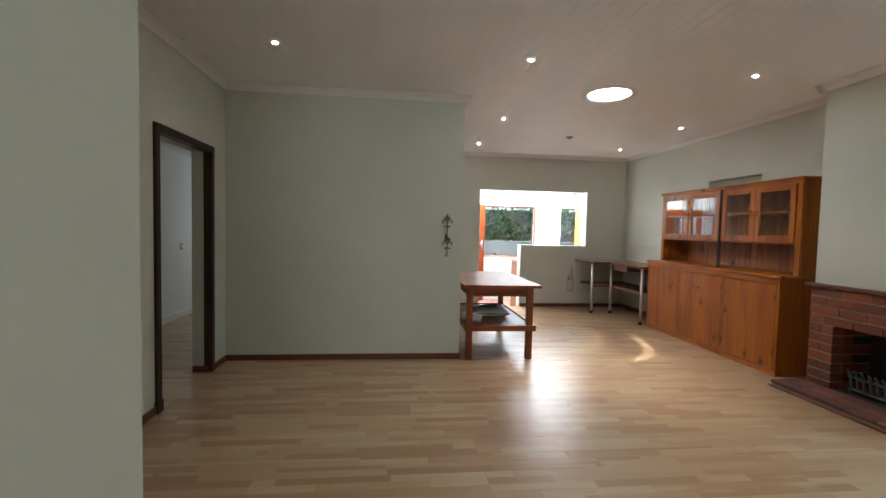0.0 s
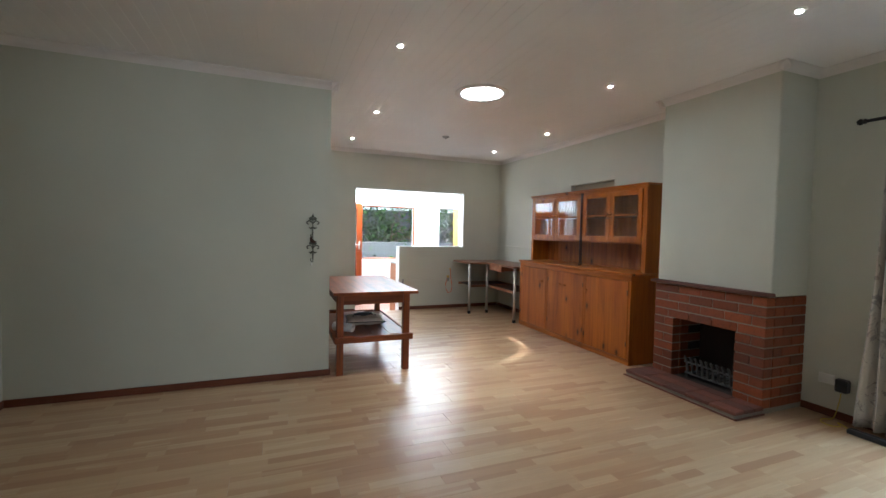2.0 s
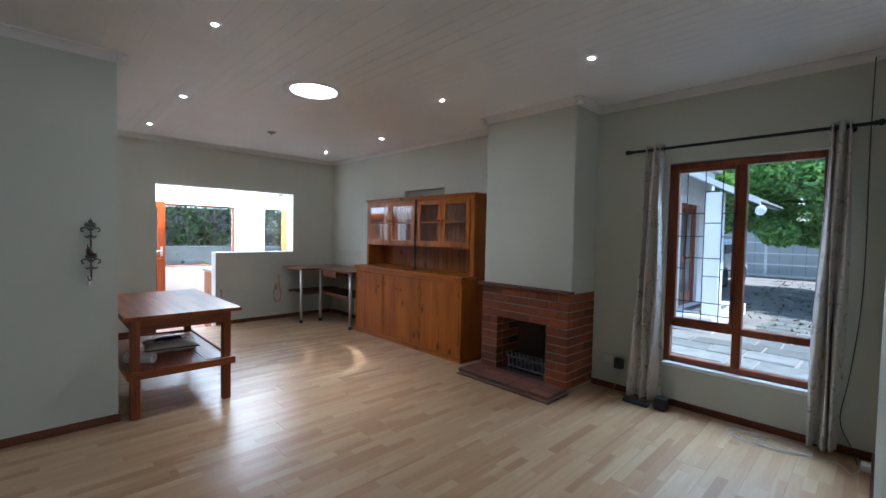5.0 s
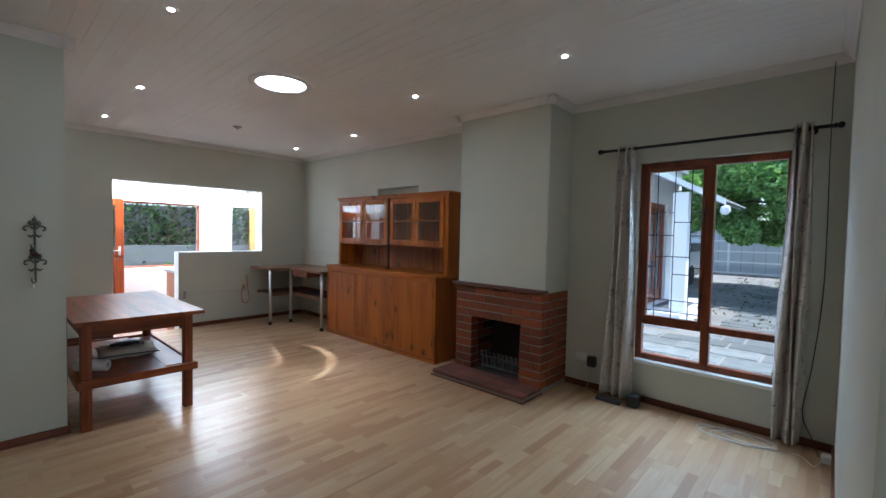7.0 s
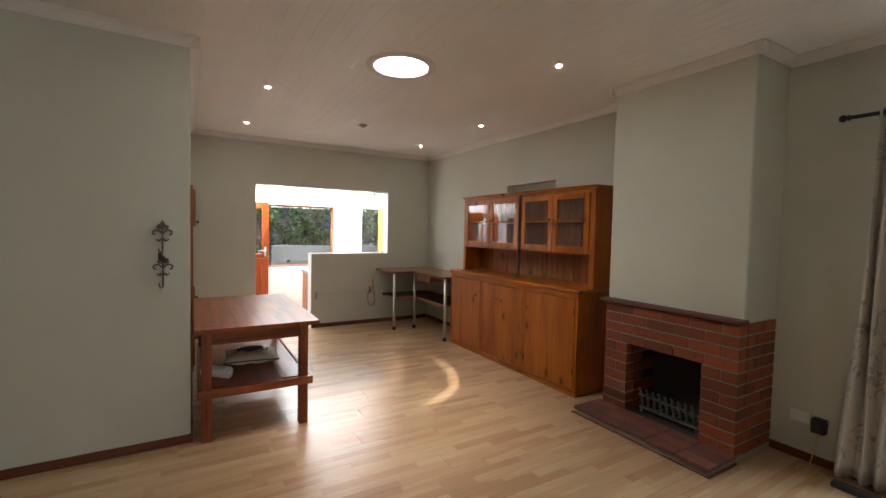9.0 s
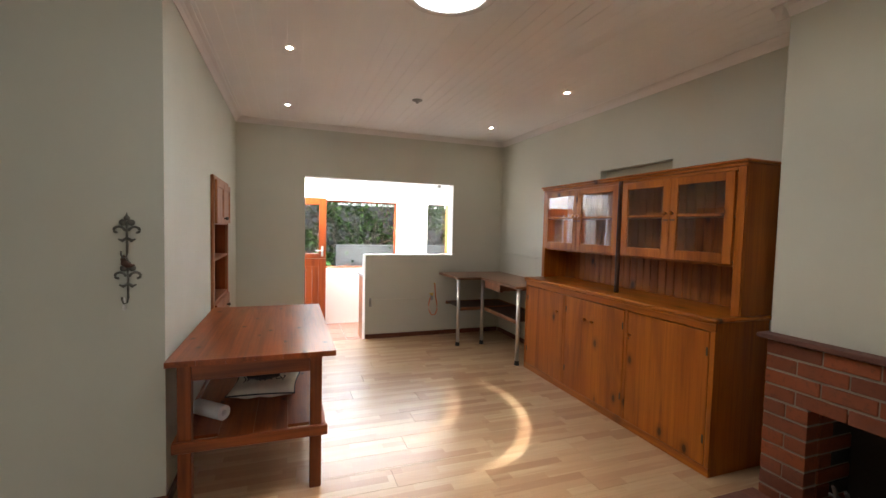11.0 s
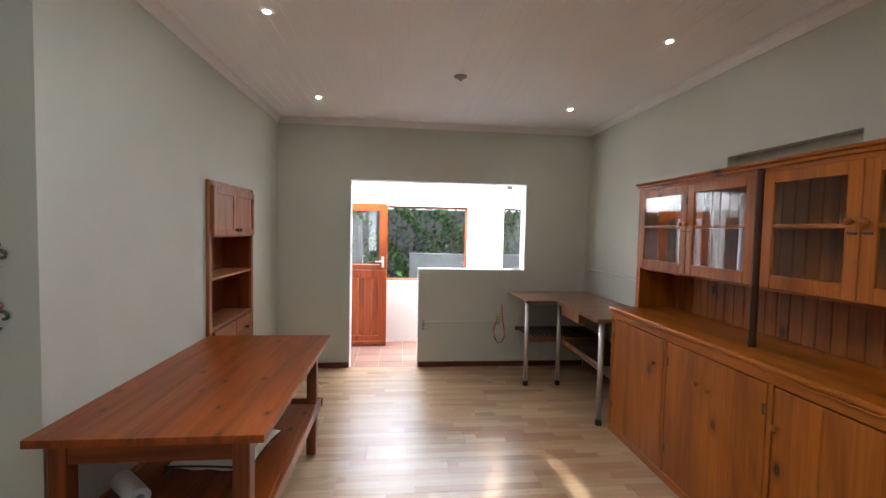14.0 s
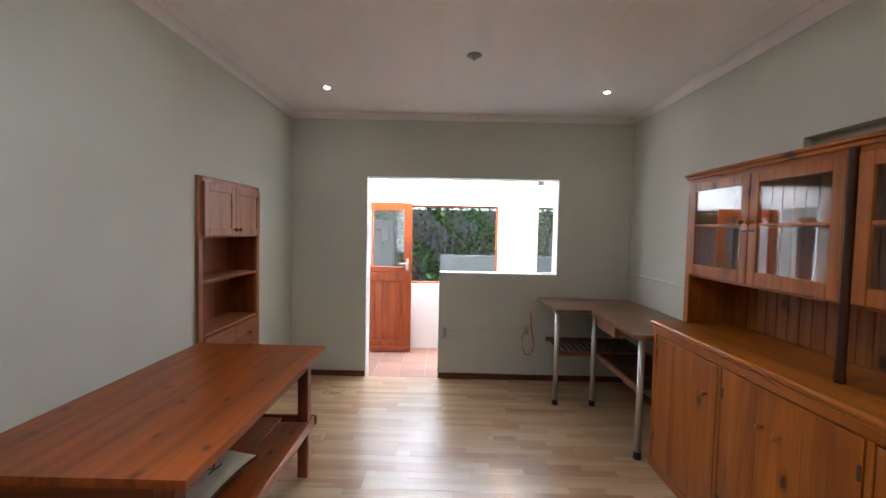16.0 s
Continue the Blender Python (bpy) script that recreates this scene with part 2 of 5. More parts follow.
WALL = plaster("wall_paint_sage", (0.575, 0.572, 0.495))
WHITE_WALL = plaster("wall_paint_white", (0.82, 0.81, 0.79))
OUT_WHITE = plaster("exterior_paint_white", (0.80, 0.81, 0.82), 0.85, 0.3, 0.1)
CEIL = plaster("ceiling_paint", (0.86, 0.84, 0.83), 0.6, 0.05, 0.04)
TRIM = plaster("cornice_paint", (0.76, 0.72, 0.70), 0.6, 0.05, 0.04)
LAMINATE = laminate("laminate_boards")
BASE_WOOD = wood("skirting_wood", (0.17, 0.050, 0.024), (0.08, 0.024, 0.012), "x", 0.4)
BASE_WOOD_Y = wood("skirting_wood_long", (0.17, 0.050, 0.024), (0.08, 0.024, 0.012), "y", 0.4)
DARK_WOOD = wood("dark_frame_wood", (0.055, 0.024, 0.014), (0.028, 0.012, 0.008), "z", 0.4)
TABLE_Y = wood("red_pine_long", (0.36, 0.084, 0.013), (0.15, 0.028, 0.006), "y", 0.30, 1.0, 0.9, 0.08)
TABLE_X = wood("red_pine_cross", (0.29, 0.068, 0.013), (0.13, 0.030, 0.008), "x", 0.36, 1.0, 0.0, 0.05)
TABLE_Z = wood("red_pine_upright", (0.28, 0.066, 0.013), (0.125, 0.029, 0.008), "z", 0.36, 1.0, 0.0, 0.05)
OAK_Y = wood("honey_pine_long", (0.47, 0.140, 0.010), (0.26, 0.062, 0.005), "y", 0.36, 1.0, 0.55, 0.08)
OAK_Z = wood("honey_pine_upright", (0.46, 0.132, 0.009), (0.27, 0.062, 0.005), "z", 0.40, 1.0, 0.5, 0.05)
# darker copy of the honey pine: the hutch's inner shade put into the colour
OAK_SHADED = wood("honey_pine_shaded", (0.38, 0.115, 0.014), (0.20, 0.048, 0.007), "z", 0.5, 1.0, 0.5)
POST_WOOD = wood("dark_post_wood", (0.10, 0.035, 0.015), (0.05, 0.018, 0.009), "z", 0.4)
PINE_Z = wood("pale_red_pine", (0.42, 0.165, 0.065), (0.25, 0.080, 0.028), "z", 0.4, 1.0, 0.7)
PINE_Y = wood("pale_red_pine_long", (0.36, 0.120, 0.042), (0.21, 0.062, 0.020), "y", 0.4, 1.0, 0.6)
DESK_WOOD = wood("desk_top_wood", (0.26, 0.115, 0.060), (0.15, 0.062, 0.032), "x", 0.3, 1.0, 0.0, 0.3)
DESK_EDGE = wood("desk_slat_wood", (0.30, 0.12, 0.05), (0.17, 0.06, 0.025), "x", 0.4)
SLAT_DARK = wood("dark_slats", (0.075, 0.036, 0.022), (0.04, 0.02, 0.013), "x", 0.45)
MERANTI = wood("meranti_red", (0.36, 0.070, 0.014), (0.22, 0.038, 0.008), "z", 0.3, 1.0, 0.0, 0.4)
WIN_WOOD = wood("window_frame_wood", (0.25, 0.060, 0.020), (0.13, 0.030, 0.011), "z", 0.35, 1.0, 0.0, 0.3)
YELLOW_WOOD = wood("yellow_pine_frame", (0.66, 0.38, 0.13), (0.52, 0.27, 0.08), "z", 0.4)
STEEL = paint("brushed_steel", (0.62, 0.61, 0.59), 0.34, 1.0, 0.03, 3.0)
IRON = paint("black_iron", (0.025, 0.025, 0.027), 0.5, 0.6)
PEWTER = paint("aged_pewter", (0.15, 0.145, 0.125), 0.55, 0.7, 0.3, 30)
RUST = paint("rusty_iron_bird", (0.09, 0.04, 0.025), 0.7, 0.3, 0.3, 30)
BLACK = paint("black_plastic", (0.02, 0.02, 0.022), 0.4)
WHITE = paint("white_plastic", (0.78, 0.77, 0.74), 0.4)
KNOB = paint("dark_knob", (0.06, 0.035, 0.02), 0.35)
BRICK = brick_mat("fired_brick", (0.30, 0.070, 0.018), (0.15, 0.037, 0.015))
PAVER = brick_mat("hearth_paver", (0.24, 0.080, 0.047), (0.13, 0.050, 0.036), 0.4)
MORTAR = plaster("mortar", (0.31, 0.275, 0.22), 0.9, 0.5, 0.2)
SOOT = plaster("sooty_lining", (0.045, 0.035, 0.030), 0.9, 0.6, 0.4)
TILE = brick_mat("terracotta_tile", (0.32, 0.160, 0.115), (0.26, 0.128, 0.092), 0.1)
GROUT = plaster("grout", (0.42, 0.36, 0.31), 0.9)
GLASS = glass("clear_glass")
CURTAIN = fabric("curtain_cloth")
CUSHION = paint("cream_cushion_cloth", (0.66, 0.60, 0.49), 0.9, 0, 0.1, 9)
PAPER = paint("paper_towel", (0.82, 0.80, 0.77), 0.9)
CLOTH_DARK = paint("dark_cloth", (0.035, 0.033, 0.035), 0.9)
LAMP_GLOW = glow("downlight_glow", (1.0, 0.92, 0.82), 170.0)
SKY_GLOW = glow("skylight_diffuser", (0.95, 0.98, 1.0), 20.0)
HOSE = paint("orange_gas_hose", (0.62, 0.17, 0.06), 0.5)
BRASS = paint("yellow_valve", (0.62, 0.42, 0.08), 0.4, 0.4)
GREY_METAL = paint("grey_fitting", (0.32, 0.32, 0.31), 0.45, 0.5)
CABLE_W = paint("white_cable", (0.62, 0.60, 0.56), 0.5)
CABLE_Y = paint("yellow_cable", (0.60, 0.45, 0.06), 0.5)
LEAF_TREE = leaf_mat("tree_leaf", (0.13, 0.24, 0.085), (0.29, 0.43, 0.18))
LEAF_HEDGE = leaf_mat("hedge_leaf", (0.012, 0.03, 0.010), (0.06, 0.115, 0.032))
LEAF_STRAP = leaf_mat("strap_leaf", (0.04, 0.11, 0.035), (0.08, 0.19, 0.06))
BARK = stone_mat("bark", (0.10, 0.075, 0.055), (0.14, 0.11, 0.085))
SLATE = stone_mat("paving_stone", (0.13, 0.135, 0.13), (0.24, 0.245, 0.235))
SOIL = plaster("soil_and_gravel", (0.29, 0.265, 0.24), 0.95, 0.8, 0.3)
GREY_WALL = plaster("garden_wall_grey", (0.085, 0.09, 0.095), 0.9, 0.5, 0.15)
FENCE_W = paint("fence_white", (0.74, 0.76, 0.78), 0.5)
FENCE_PANEL = plaster("boundary_wall_pale", (0.50, 0.53, 0.55), 0.9, 0.4, 0.1)
ROOF = paint("roof_sheet_grey", (0.34, 0.35, 0.36), 0.5, 0.2)
STONE_TOP = paint("grey_worktop", (0.30, 0.31, 0.32), 0.3, 0, 0.2, 40)
CAR_PAINT = paint("white_car_paint", (0.78, 0.79, 0.80), 0.25)
TYRE = paint("tyre_rubber", (0.02, 0.02, 0.02), 0.8)
RED_LENS = paint("red_lens", (0.35, 0.02, 0.02), 0.2)
MAT_CLOTH = paint("grey_doormat", (0.13, 0.135, 0.15), 0.95)


# ---- builders ----
def add_box(bm, lo, hi, bevel=0.0):
    c = [(p + q) / 2 for p, q in zip(lo, hi)]
    d = [abs(q - p) for p, q in zip(lo, hi)]
    made = bmesh.ops.create_cube(bm, size=1.0, matrix=Matrix.Translation(c) @ Matrix.Diagonal((*d, 1)))
    if bevel > 0:
        edges = list({ed for v in made["verts"] for ed in v.link_edges})
        bmesh.ops.bevel(bm, geom=edges, offset=min(bevel, min(d) * 0.4), segments=1, affect="EDGES", profile=0.5)


def add_rod(bm, p, q, r, sides=12, r2=None):
    p, q = Vector(p), Vector(q)
    turn = (q - p).to_track_quat("Z", "Y").to_matrix().to_4x4()
    bmesh.ops.create_cone(bm, cap_ends=True, segments=sides, radius1=r, radius2=r if r2 is None else r2, depth=(q - p).length,
                          matrix=Matrix.Translation((p + q) / 2) @ turn)


def add_lathe(bm, centre, axis, profile, sides=20):
    """A turned shape: profile of (radius, distance along axis)."""
    turn = Vector(axis).to_track_quat("Z", "Y").to_matrix()
    rings = []
    for r, h in profile:
        rings.append([bm.verts.new(Vector(centre) + turn @ Vector((r * math.cos(i * math.tau / sides), r * math.sin(i * math.tau / sides), h))) for i in range(sides)])
    for u, w in zip(rings, rings[1:]):
        for i in range(sides):
            bm.faces.new((u[i], u[(i + 1) % sides], w[(i + 1) % sides], w[i]))
    bm.faces.new(rings[0][::-1])
    bm.faces.new(rings[-1])


def add_tube(bm, points, r, sides=6):
    """A bent tube along points."""
    pts = [Vector(p) for p in points]
    rings = []
    for i, p in enumerate(pts):
        d = pts[min(i + 1, len(pts) - 1)] - pts[max(i - 1, 0)]
        turn = d.to_track_quat("Z", "Y").to_matrix()
        rr = r[i] if isinstance(r, (list, tuple)) else r
        rings.append([bm.verts.new(p + turn @ Vector((rr * math.cos(k * math.tau / sides), rr * math.sin(k * math.tau / sides), 0))) for k in range(sides)])
    for u, w in zip(rings, rings[1:]):
        for k in range(sides):
            bm.faces.new((u[k], u[(k + 1) % sides], w[(k + 1) % sides], w[k]))
    bm.faces.new(rings[0][::-1])
    bm.faces.new(rings[-1])


def finish(bm, name, mat, parent=None, smooth=False, origin=None):
    """Turns a bmesh in world places into an object, local to its parent or origin."""
    at = Vector(parent.location) if parent and origin is None else Vector(origin or (0, 0, 0))
    if parent and parent.parent:
        at = at + Vector(parent.parent.location)
    bmesh.ops.translate(bm, verts=bm.verts, vec=-at)
    bmesh.ops.recalc_face_normals(bm, faces=bm.faces)
    me = bpy.data.meshes.new(name)
    bm.to_mesh(me)
    bm.free()
    me.materials.append(mat)
    if smooth:
        me.shade_smooth()
    ob = new(name, me)
    if parent:
        ob.parent = parent
    else:
        ob.location = at
    return ob


def thing(name, at, label, category, group=""):
    ob = new(name)
    ob.empty_display_size = 0.1
    ob.location = at
    return tagged(ob, label, category, group)


SINGLE = {"apron", "stile", "shelf_rail", "shelf", "face_frame", "switches", "top_rail", "rails"}


def boxes(name, mat, parent, items, bevel=0.003):
    if name in SINGLE and len(items) > 1:
        return [boxes(name, mat, parent, [item], bevel) for item in items][-1]
    bm = bmesh.new()
    for lo, hi in items:
        add_box(bm, lo, hi, bevel)
    return finish(bm, name, mat, parent)


def structure(name, mat, items, label, category="", bevel=0.0):
    bm = bmesh.new()
    for lo, hi in items:
        add_box(bm, lo, hi, bevel)
    return tagged(finish(bm, name, mat), label, category or "wall", kind="structure")


def wall_with_holes(name, mat, axis, at, thick, span, height, holes, label, category="wall"):
    """A wall in the plane axis=at..at+thick, over span (the other axis) and height, with holes (a0, a1, z0, z1)."""
    us = sorted({span[0], span[1], *(h[0] for h in holes), *(h[1] for h in holes)})
    zs = sorted({height[0], height[1], *(h[2] for h in holes), *(h[3] for h in holes)})
    us = [u for u in us if span[0] <= u <= span[1]]
    zs = [z for z in zs if height[0] <= z <= height[1]]
    bm = bmesh.new()
    for u0, u1 in zip(us, us[1:]):
        run = None
        cells = []
        for z0, z1 in zip(zs, zs[1:]):
            solid = not any(h[0] < (u0 + u1) / 2 < h[1] and h[2] < (z0 + z1) / 2 < h[3] for h in holes)
            if solid and run:
                run[1] = z1
            elif solid:
                run = [z0, z1]
                cells.append(run)
            else:
                run = None
        for z0, z1 in cells:
            if axis == "x":
                add_box(bm, (at, u0, z0), (at + thick, u1, z1))
            else:
                add_box(bm, (u0, at, z0), (u1, at + thick, z1))
    bmesh.ops.remove_doubles(bm, verts=bm.verts, dist=0.0005)
    bm.verts.index_update()
    seen = {}
    for f in bm.faces:
        seen.setdefault(tuple(sorted(v.index for v in f.verts)), []).append(f)
    bmesh.ops.delete(bm, geom=[f for fs in seen.values() if len(fs) > 1 for f in fs], context="FACES_ONLY")
    return tagged(finish(bm, name, mat), label, category, kind="structure")


# ---- structure: living room and dining room ----
H_CEIL = 2.785
X_R, X_RW, X_D, Y_P, Y_F, Y_B = 5.98, 6.06, 2.41, 4.66, 7.775, 0.60
FLOOR_K = -0.13
wall_with_holes("wall_right_dining", WALL, "x", X_R, 0.30, (3.0, Y_F), (-0.2, 2.9), [(4.78, 5.64, 1.98, 2.13)], "sage-grey painted plaster wall with a slot recess")
wall_with_holes("wall_right_living", WALL, "x", X_RW, 0.24, (Y_B - 0.24, 3.0), (-0.2, 2.9), [(0.885, 1.985, 0.37, 2.17)], "sage-grey painted plaster wall round the window")
wall_with_holes("wall_far", WALL, "y", Y_F, 0.21, (2.0, 6.4), (-0.2, 2.9), [(3.20, 5.22, 1.132, 2.134), (3.20, 3.982, -0.3, 1.132)],
                "sage-grey far wall with kitchen opening over a half wall")
wall_with_holes("wall_dining_left", WALL, "x", X_D - 0.30, 0.30, (Y_P + 0.3, Y_F), (-0.2, 2.9), [(6.06, 6.91, 0.1, 1.88)], "sage-grey painted wall holding the recessed shelves")
structure("wall_pier", WALL, [((-0.16, Y_P, -0.2), (X_D, Y_P + 0.3, 2.9))], "sage-grey painted plaster wall with a square corner")
wall_with_holes("wall_left", WALL, "x", -0.16, 0.16, (0.4, Y_P), (-0.2, 2.9), [(3.45, 4.31, -0.3, 2.05)], "sage-grey painted wall with an open doorway")
structure("wall_back_right", WALL, [((2.95, Y_B - 0.2, -0.2), (X_RW, Y_B, 2.9))], "sage-grey painted wall beside the window")
structure("wall_back_left", WALL, [((0.0, 0.45, -0.2), (1.335, 0.88, 2.9))], "pale grey painted wall end at the hall", bevel=0.006)
structure("wall_hall_left", WALL, [((1.135, -3.2, -0.2), (1.335, 0.45, 2.9))], "pale grey painted hall wall")
structure("wall_hall_right", WALL, [((2.95, -3.2, -0.2), (3.15, Y_B - 0.2, 2.9))], "pale grey painted hall wall")
structure("wall_hall_end", WALL, [((1.135, -3.4, -0.2), (3.15, -3.2, 2.9))], "pale grey painted hall end wall")
# niche back behind the slot
structure("slot_recess", plaster("slot_paint", (0.40, 0.37, 0.28)), [((X_R + 0.07, 4.78, 1.98), (X_R + 0.09, 5.64, 2.13))], "olive-grey back of the wall slot", "wall recess")

# far room seen by the doorway
structure("wall_far_room_left", WHITE_WALL, [((-1.65, 2.6, -0.2), (-1.45, 9.0, 2.9))], "off-white painted wall of the next room")
structure("wall_far_room_end", WHITE_WALL, [((-1.45, 9.0, -0.2), (0.0, 9.2, 2.9))], "off-white painted end wall of the next room")
structure("wall_far_room_near", WHITE_WALL, [((-1.45, 2.4, -0.2), (-0.16, 2.6, 2.9))], "off-white painted near wall of the next room")
structure("wall_far_room_right", WHITE_WALL, [((-0.16, Y_P + 0.3, -0.2), (0.0, 9.0, 2.9))], "off-white painted side wall of the next room")
structure("ceiling_far_room", CEIL, [((-1.65, 2.4, 2.40), (-0.165, 9.2, 2.50))], "white painted ceiling of the next room", "ceiling")
structure("baseboard_far_room", WHITE, [((-1.45, 2.6, 0), (-1.435, 9.0, 0.10))], "white painted skirting board", "skirting board", 0.003)

far_switch = thing("light_switch", (-1.45, 6.8, 1.05), "small grey light switch on the off-white wall", "switch")
boxes("plate", GREY_METAL, far_switch, [((-1.45, 6.77, 1.0), (-1.438, 6.84, 1.10))], 0.003)
boxes("rocker", WHITE, far_switch, [((-1.438, 6.795, 1.03), (-1.432, 6.815, 1.07))], 0.002)

# kitchen
wall_with_holes("wall_kitchen_far", WHITE_WALL, "y", 9.38, 0.22, (2.4, 6.4), (-0.4, 2.8), [(2.95, 4.787, 0.80, 1.935), (5.345, 5.80, 0.80, 1.935)], "white painted kitchen wall with two windows")
wall_with_holes("wall_kitchen_left", WHITE_WALL, "x", 2.50, 0.20, (Y_F + 0.21, 9.38), (-0.4, 2.8), [(8.25, 9.11, FLOOR_K, 1.97)], "white painted kitchen wall with the back doorway")
structure("wall_kitchen_right", WHITE_WALL, [((5.95, Y_F + 0.21, -0.4), (6.15, 9.38, 2.8))], "white painted kitchen side wall")
# the unseen opening is left for the added lamp above
structure("ceiling_kitchen", WHITE_WALL, [((2.4, Y_F + 0.213, 2.42), (6.2, 8.56, 2.55)), ((2.4, 9.20, 2.42), (6.2, 9.5, 2.55)), ((2.4, 8.56, 2.42), (2.93, 9.20, 2.55)), ((5.67, 8.56, 2.42), (6.2, 9.20, 2.55))],
          "white painted kitchen ceiling with an assumed rooflight opening", "ceiling")
structure("reveal_paint", WHITE_WALL, [((3.20, Y_F + 0.004, 2.130), (5.22, Y_F + 0.206, 2.1335)), ((3.2005, Y_F + 0.004, FLOOR_K), (3.204, Y_F + 0.206, 2.129)),
                                       ((5.216, Y_F + 0.004, 1.137), (5.2195, Y_F + 0.206, 2.129)), ((3.986, Y_F + 0.004, 1.1325), (5.215, Y_F + 0.206, 1.1365)),
                                       ((3.978, Y_F + 0.004, FLOOR_K), (3.9815, Y_F + 0.206, 1.136))], "white painted reveal of the kitchen opening", "wall reveal")

# ceiling of tongue-and-groove boards running along y
SKX, SKY, SKR = 3.815, 4.30, 0.203


def board_ceiling():
    bm = bmesh.new()

    def strip(xa, xb, ya, yb):
        prof, x = [], xa
        while x < xb - 0.05:
            prof += [(x + 0.0015, H_CEIL), (x + 0.0985, H_CEIL), (x + 0.0992, H_CEIL + 0.0022), (x + 0.1008, H_CEIL + 0.0022)]
            x += 0.1
        rows = [[bm.verts.new((px, y, pz)) for px, pz in prof] for y in (ya, yb)]
        for i in range(len(prof) - 1):
            bm.faces.new((rows[0][i], rows[1][i], rows[1][i + 1], rows[0][i + 1]))

    strip(-0.1, 3.5, -3.3, 7.9)
    strip(3.5, 4.1, -3.3, 4.0)
    strip(3.5, 4.1, 4.6, 7.9)
    strip(4.1, 6.3, -3.3, 7.9)
    # plate with the round hole of the skylight
    n_ = 64
    ring, rim, up = [], [], []
    for i in range(n_):
        c, s_ = math.cos(i * math.tau / n_), math.sin(i * math.tau / n_)
        f = 0.3 / max(abs(c), abs(s_))
        ring.append(bm.verts.new((3.8 + c * f + (0.0008 if c > 0 else 0), 4.3 + s_ * f, H_CEIL)))
        rim.append(bm.verts.new((SKX + c * SKR, SKY + s_ * SKR, H_CEIL)))
        up.append(bm.verts.new((SKX + c * (SKR + 0.05), SKY - 0.40 + s_ * (SKR + 0.05), H_CEIL + 0.9)))
    for i in range(n_):
        k = (i + 1) % n_
        bm.faces.new((ring[i], ring[k], rim[k], rim[i]))
        bm.faces.new((rim[i], rim[k], up[k], up[i]))
    bm.faces.new(up)
    for lo, hi in (((-0.2, -3.4), (3.5, 7.98)), ((4.1, -3.4), (6.4, 7.98)), ((3.5, -3.4), (4.1, 4.0)), ((3.5, 4.6), (4.1, 7.98))):
        add_box(bm, (*lo, H_CEIL + 0.02), (*hi, H_CEIL + 0.12))
    return tagged(finish(bm, "ceiling", CEIL), "white painted tongue-and-groove board ceiling", "ceiling", kind="structure")


board_ceiling()


def cornice(name, p, q, inward):
    """A coved cornice from p to q at the ceiling; inward: the way into the room."""
    p, q, n_ = Vector(p), Vector(q), Vector(inward)
    bm = bmesh.new()
    prof = [(0, -0.062), (0.006, -0.062), (0.010, -0.052), (0.020, -0.034), (0.036, -0.018), (0.054, -0.010), (0.062, -0.006), (0.062, 0.002), (0, 0.002)]
    ends = [[bm.verts.new(e_ + n_ * u + Vector((0, 0, H_CEIL + w))) for u, w in prof] for e_ in (p, q)]
    for i in range(len(prof)):
        k = (i + 1) % len(prof)
        bm.faces.new((ends[0][i], ends[1][i], ends[1][k], ends[0][k]))
    for ring in ends:
        bm.faces.new(ring)
    return tagged(finish(bm, name, TRIM), "white painted coved cornice", "cornice", kind="structure")


CHX, CHY0, CHY1 = 5.60, 2.64, 3.72
for p, q, w in [((0, Y_P), (X_D + 0.062, Y_P), (0, -1)), ((X_D, Y_P - 0.062), (X_D, Y_F), (1, 0)), ((X_D, Y_F), (X_R, Y_F), (0, -1)), ((X_R, CHY1), (X_R, Y_F), (-1, 0)),
                ((CHX, CHY0 - 0.062), (CHX, CHY1 + 0.062), (-1, 0)), ((CHX - 0.062, CHY1), (X_R, CHY1), (0, 1)), ((CHX - 0.062, CHY0), (X_RW, CHY0), (0, -1)),
                ((X_RW, Y_B), (X_RW, CHY0), (-1, 0)), ((2.95, Y_B), (X_RW, Y_B), (0, 1)), ((0, 0.88), (0, Y_P), (1, 0)), ((0, 0.88), (1.335, 0.88), (0, 1))]:
    cornice("cornice", (*p, 0), (*q, 0), (*w, 0))

SK = 0.06
for name, mat, lo, hi in [("baseboard", BASE_WOOD, (0.0, Y_P - 0.016, 0), (X_D + 0.016, Y_P, SK)), ("baseboard", BASE_WOOD_Y, (X_D, Y_P, 0), (X_D + 0.016, Y_F, SK)),
                          ("baseboard", BASE_WOOD, (X_D + 0.016, Y_F - 0.016, 0), (3.20, Y_F, SK)), ("baseboard", BASE_WOOD, (3.985, Y_F - 0.016, 0), (X_R, Y_F, SK)),
                          ("baseboard", BASE_WOOD_Y, (X_R - 0.016, CHY1, 0), (X_R, Y_F - 0.016, SK)), ("baseboard", BASE_WOOD_Y, (X_RW - 0.016, Y_B, 0), (X_RW, CHY0, SK)),
                          ("baseboard", BASE_WOOD, (2.95, Y_B, 0), (X_RW - 0.016, Y_B + 0.016, SK)), ("baseboard", BASE_WOOD_Y, (0, 0.88, 0), (0.016, 3.39, SK)),
                          ("baseboard", BASE_WOOD_Y, (0, 4.37, 0), (0.016, Y_P - 0.016, SK)), ("baseboard", BASE_WOOD, (-0.155, 4.296, 0), (-0.02, 4.309, SK))]:
    structure(name, mat, [(lo, hi)], "dark red-brown stained wooden skirting board", "skirting board", 0.004)

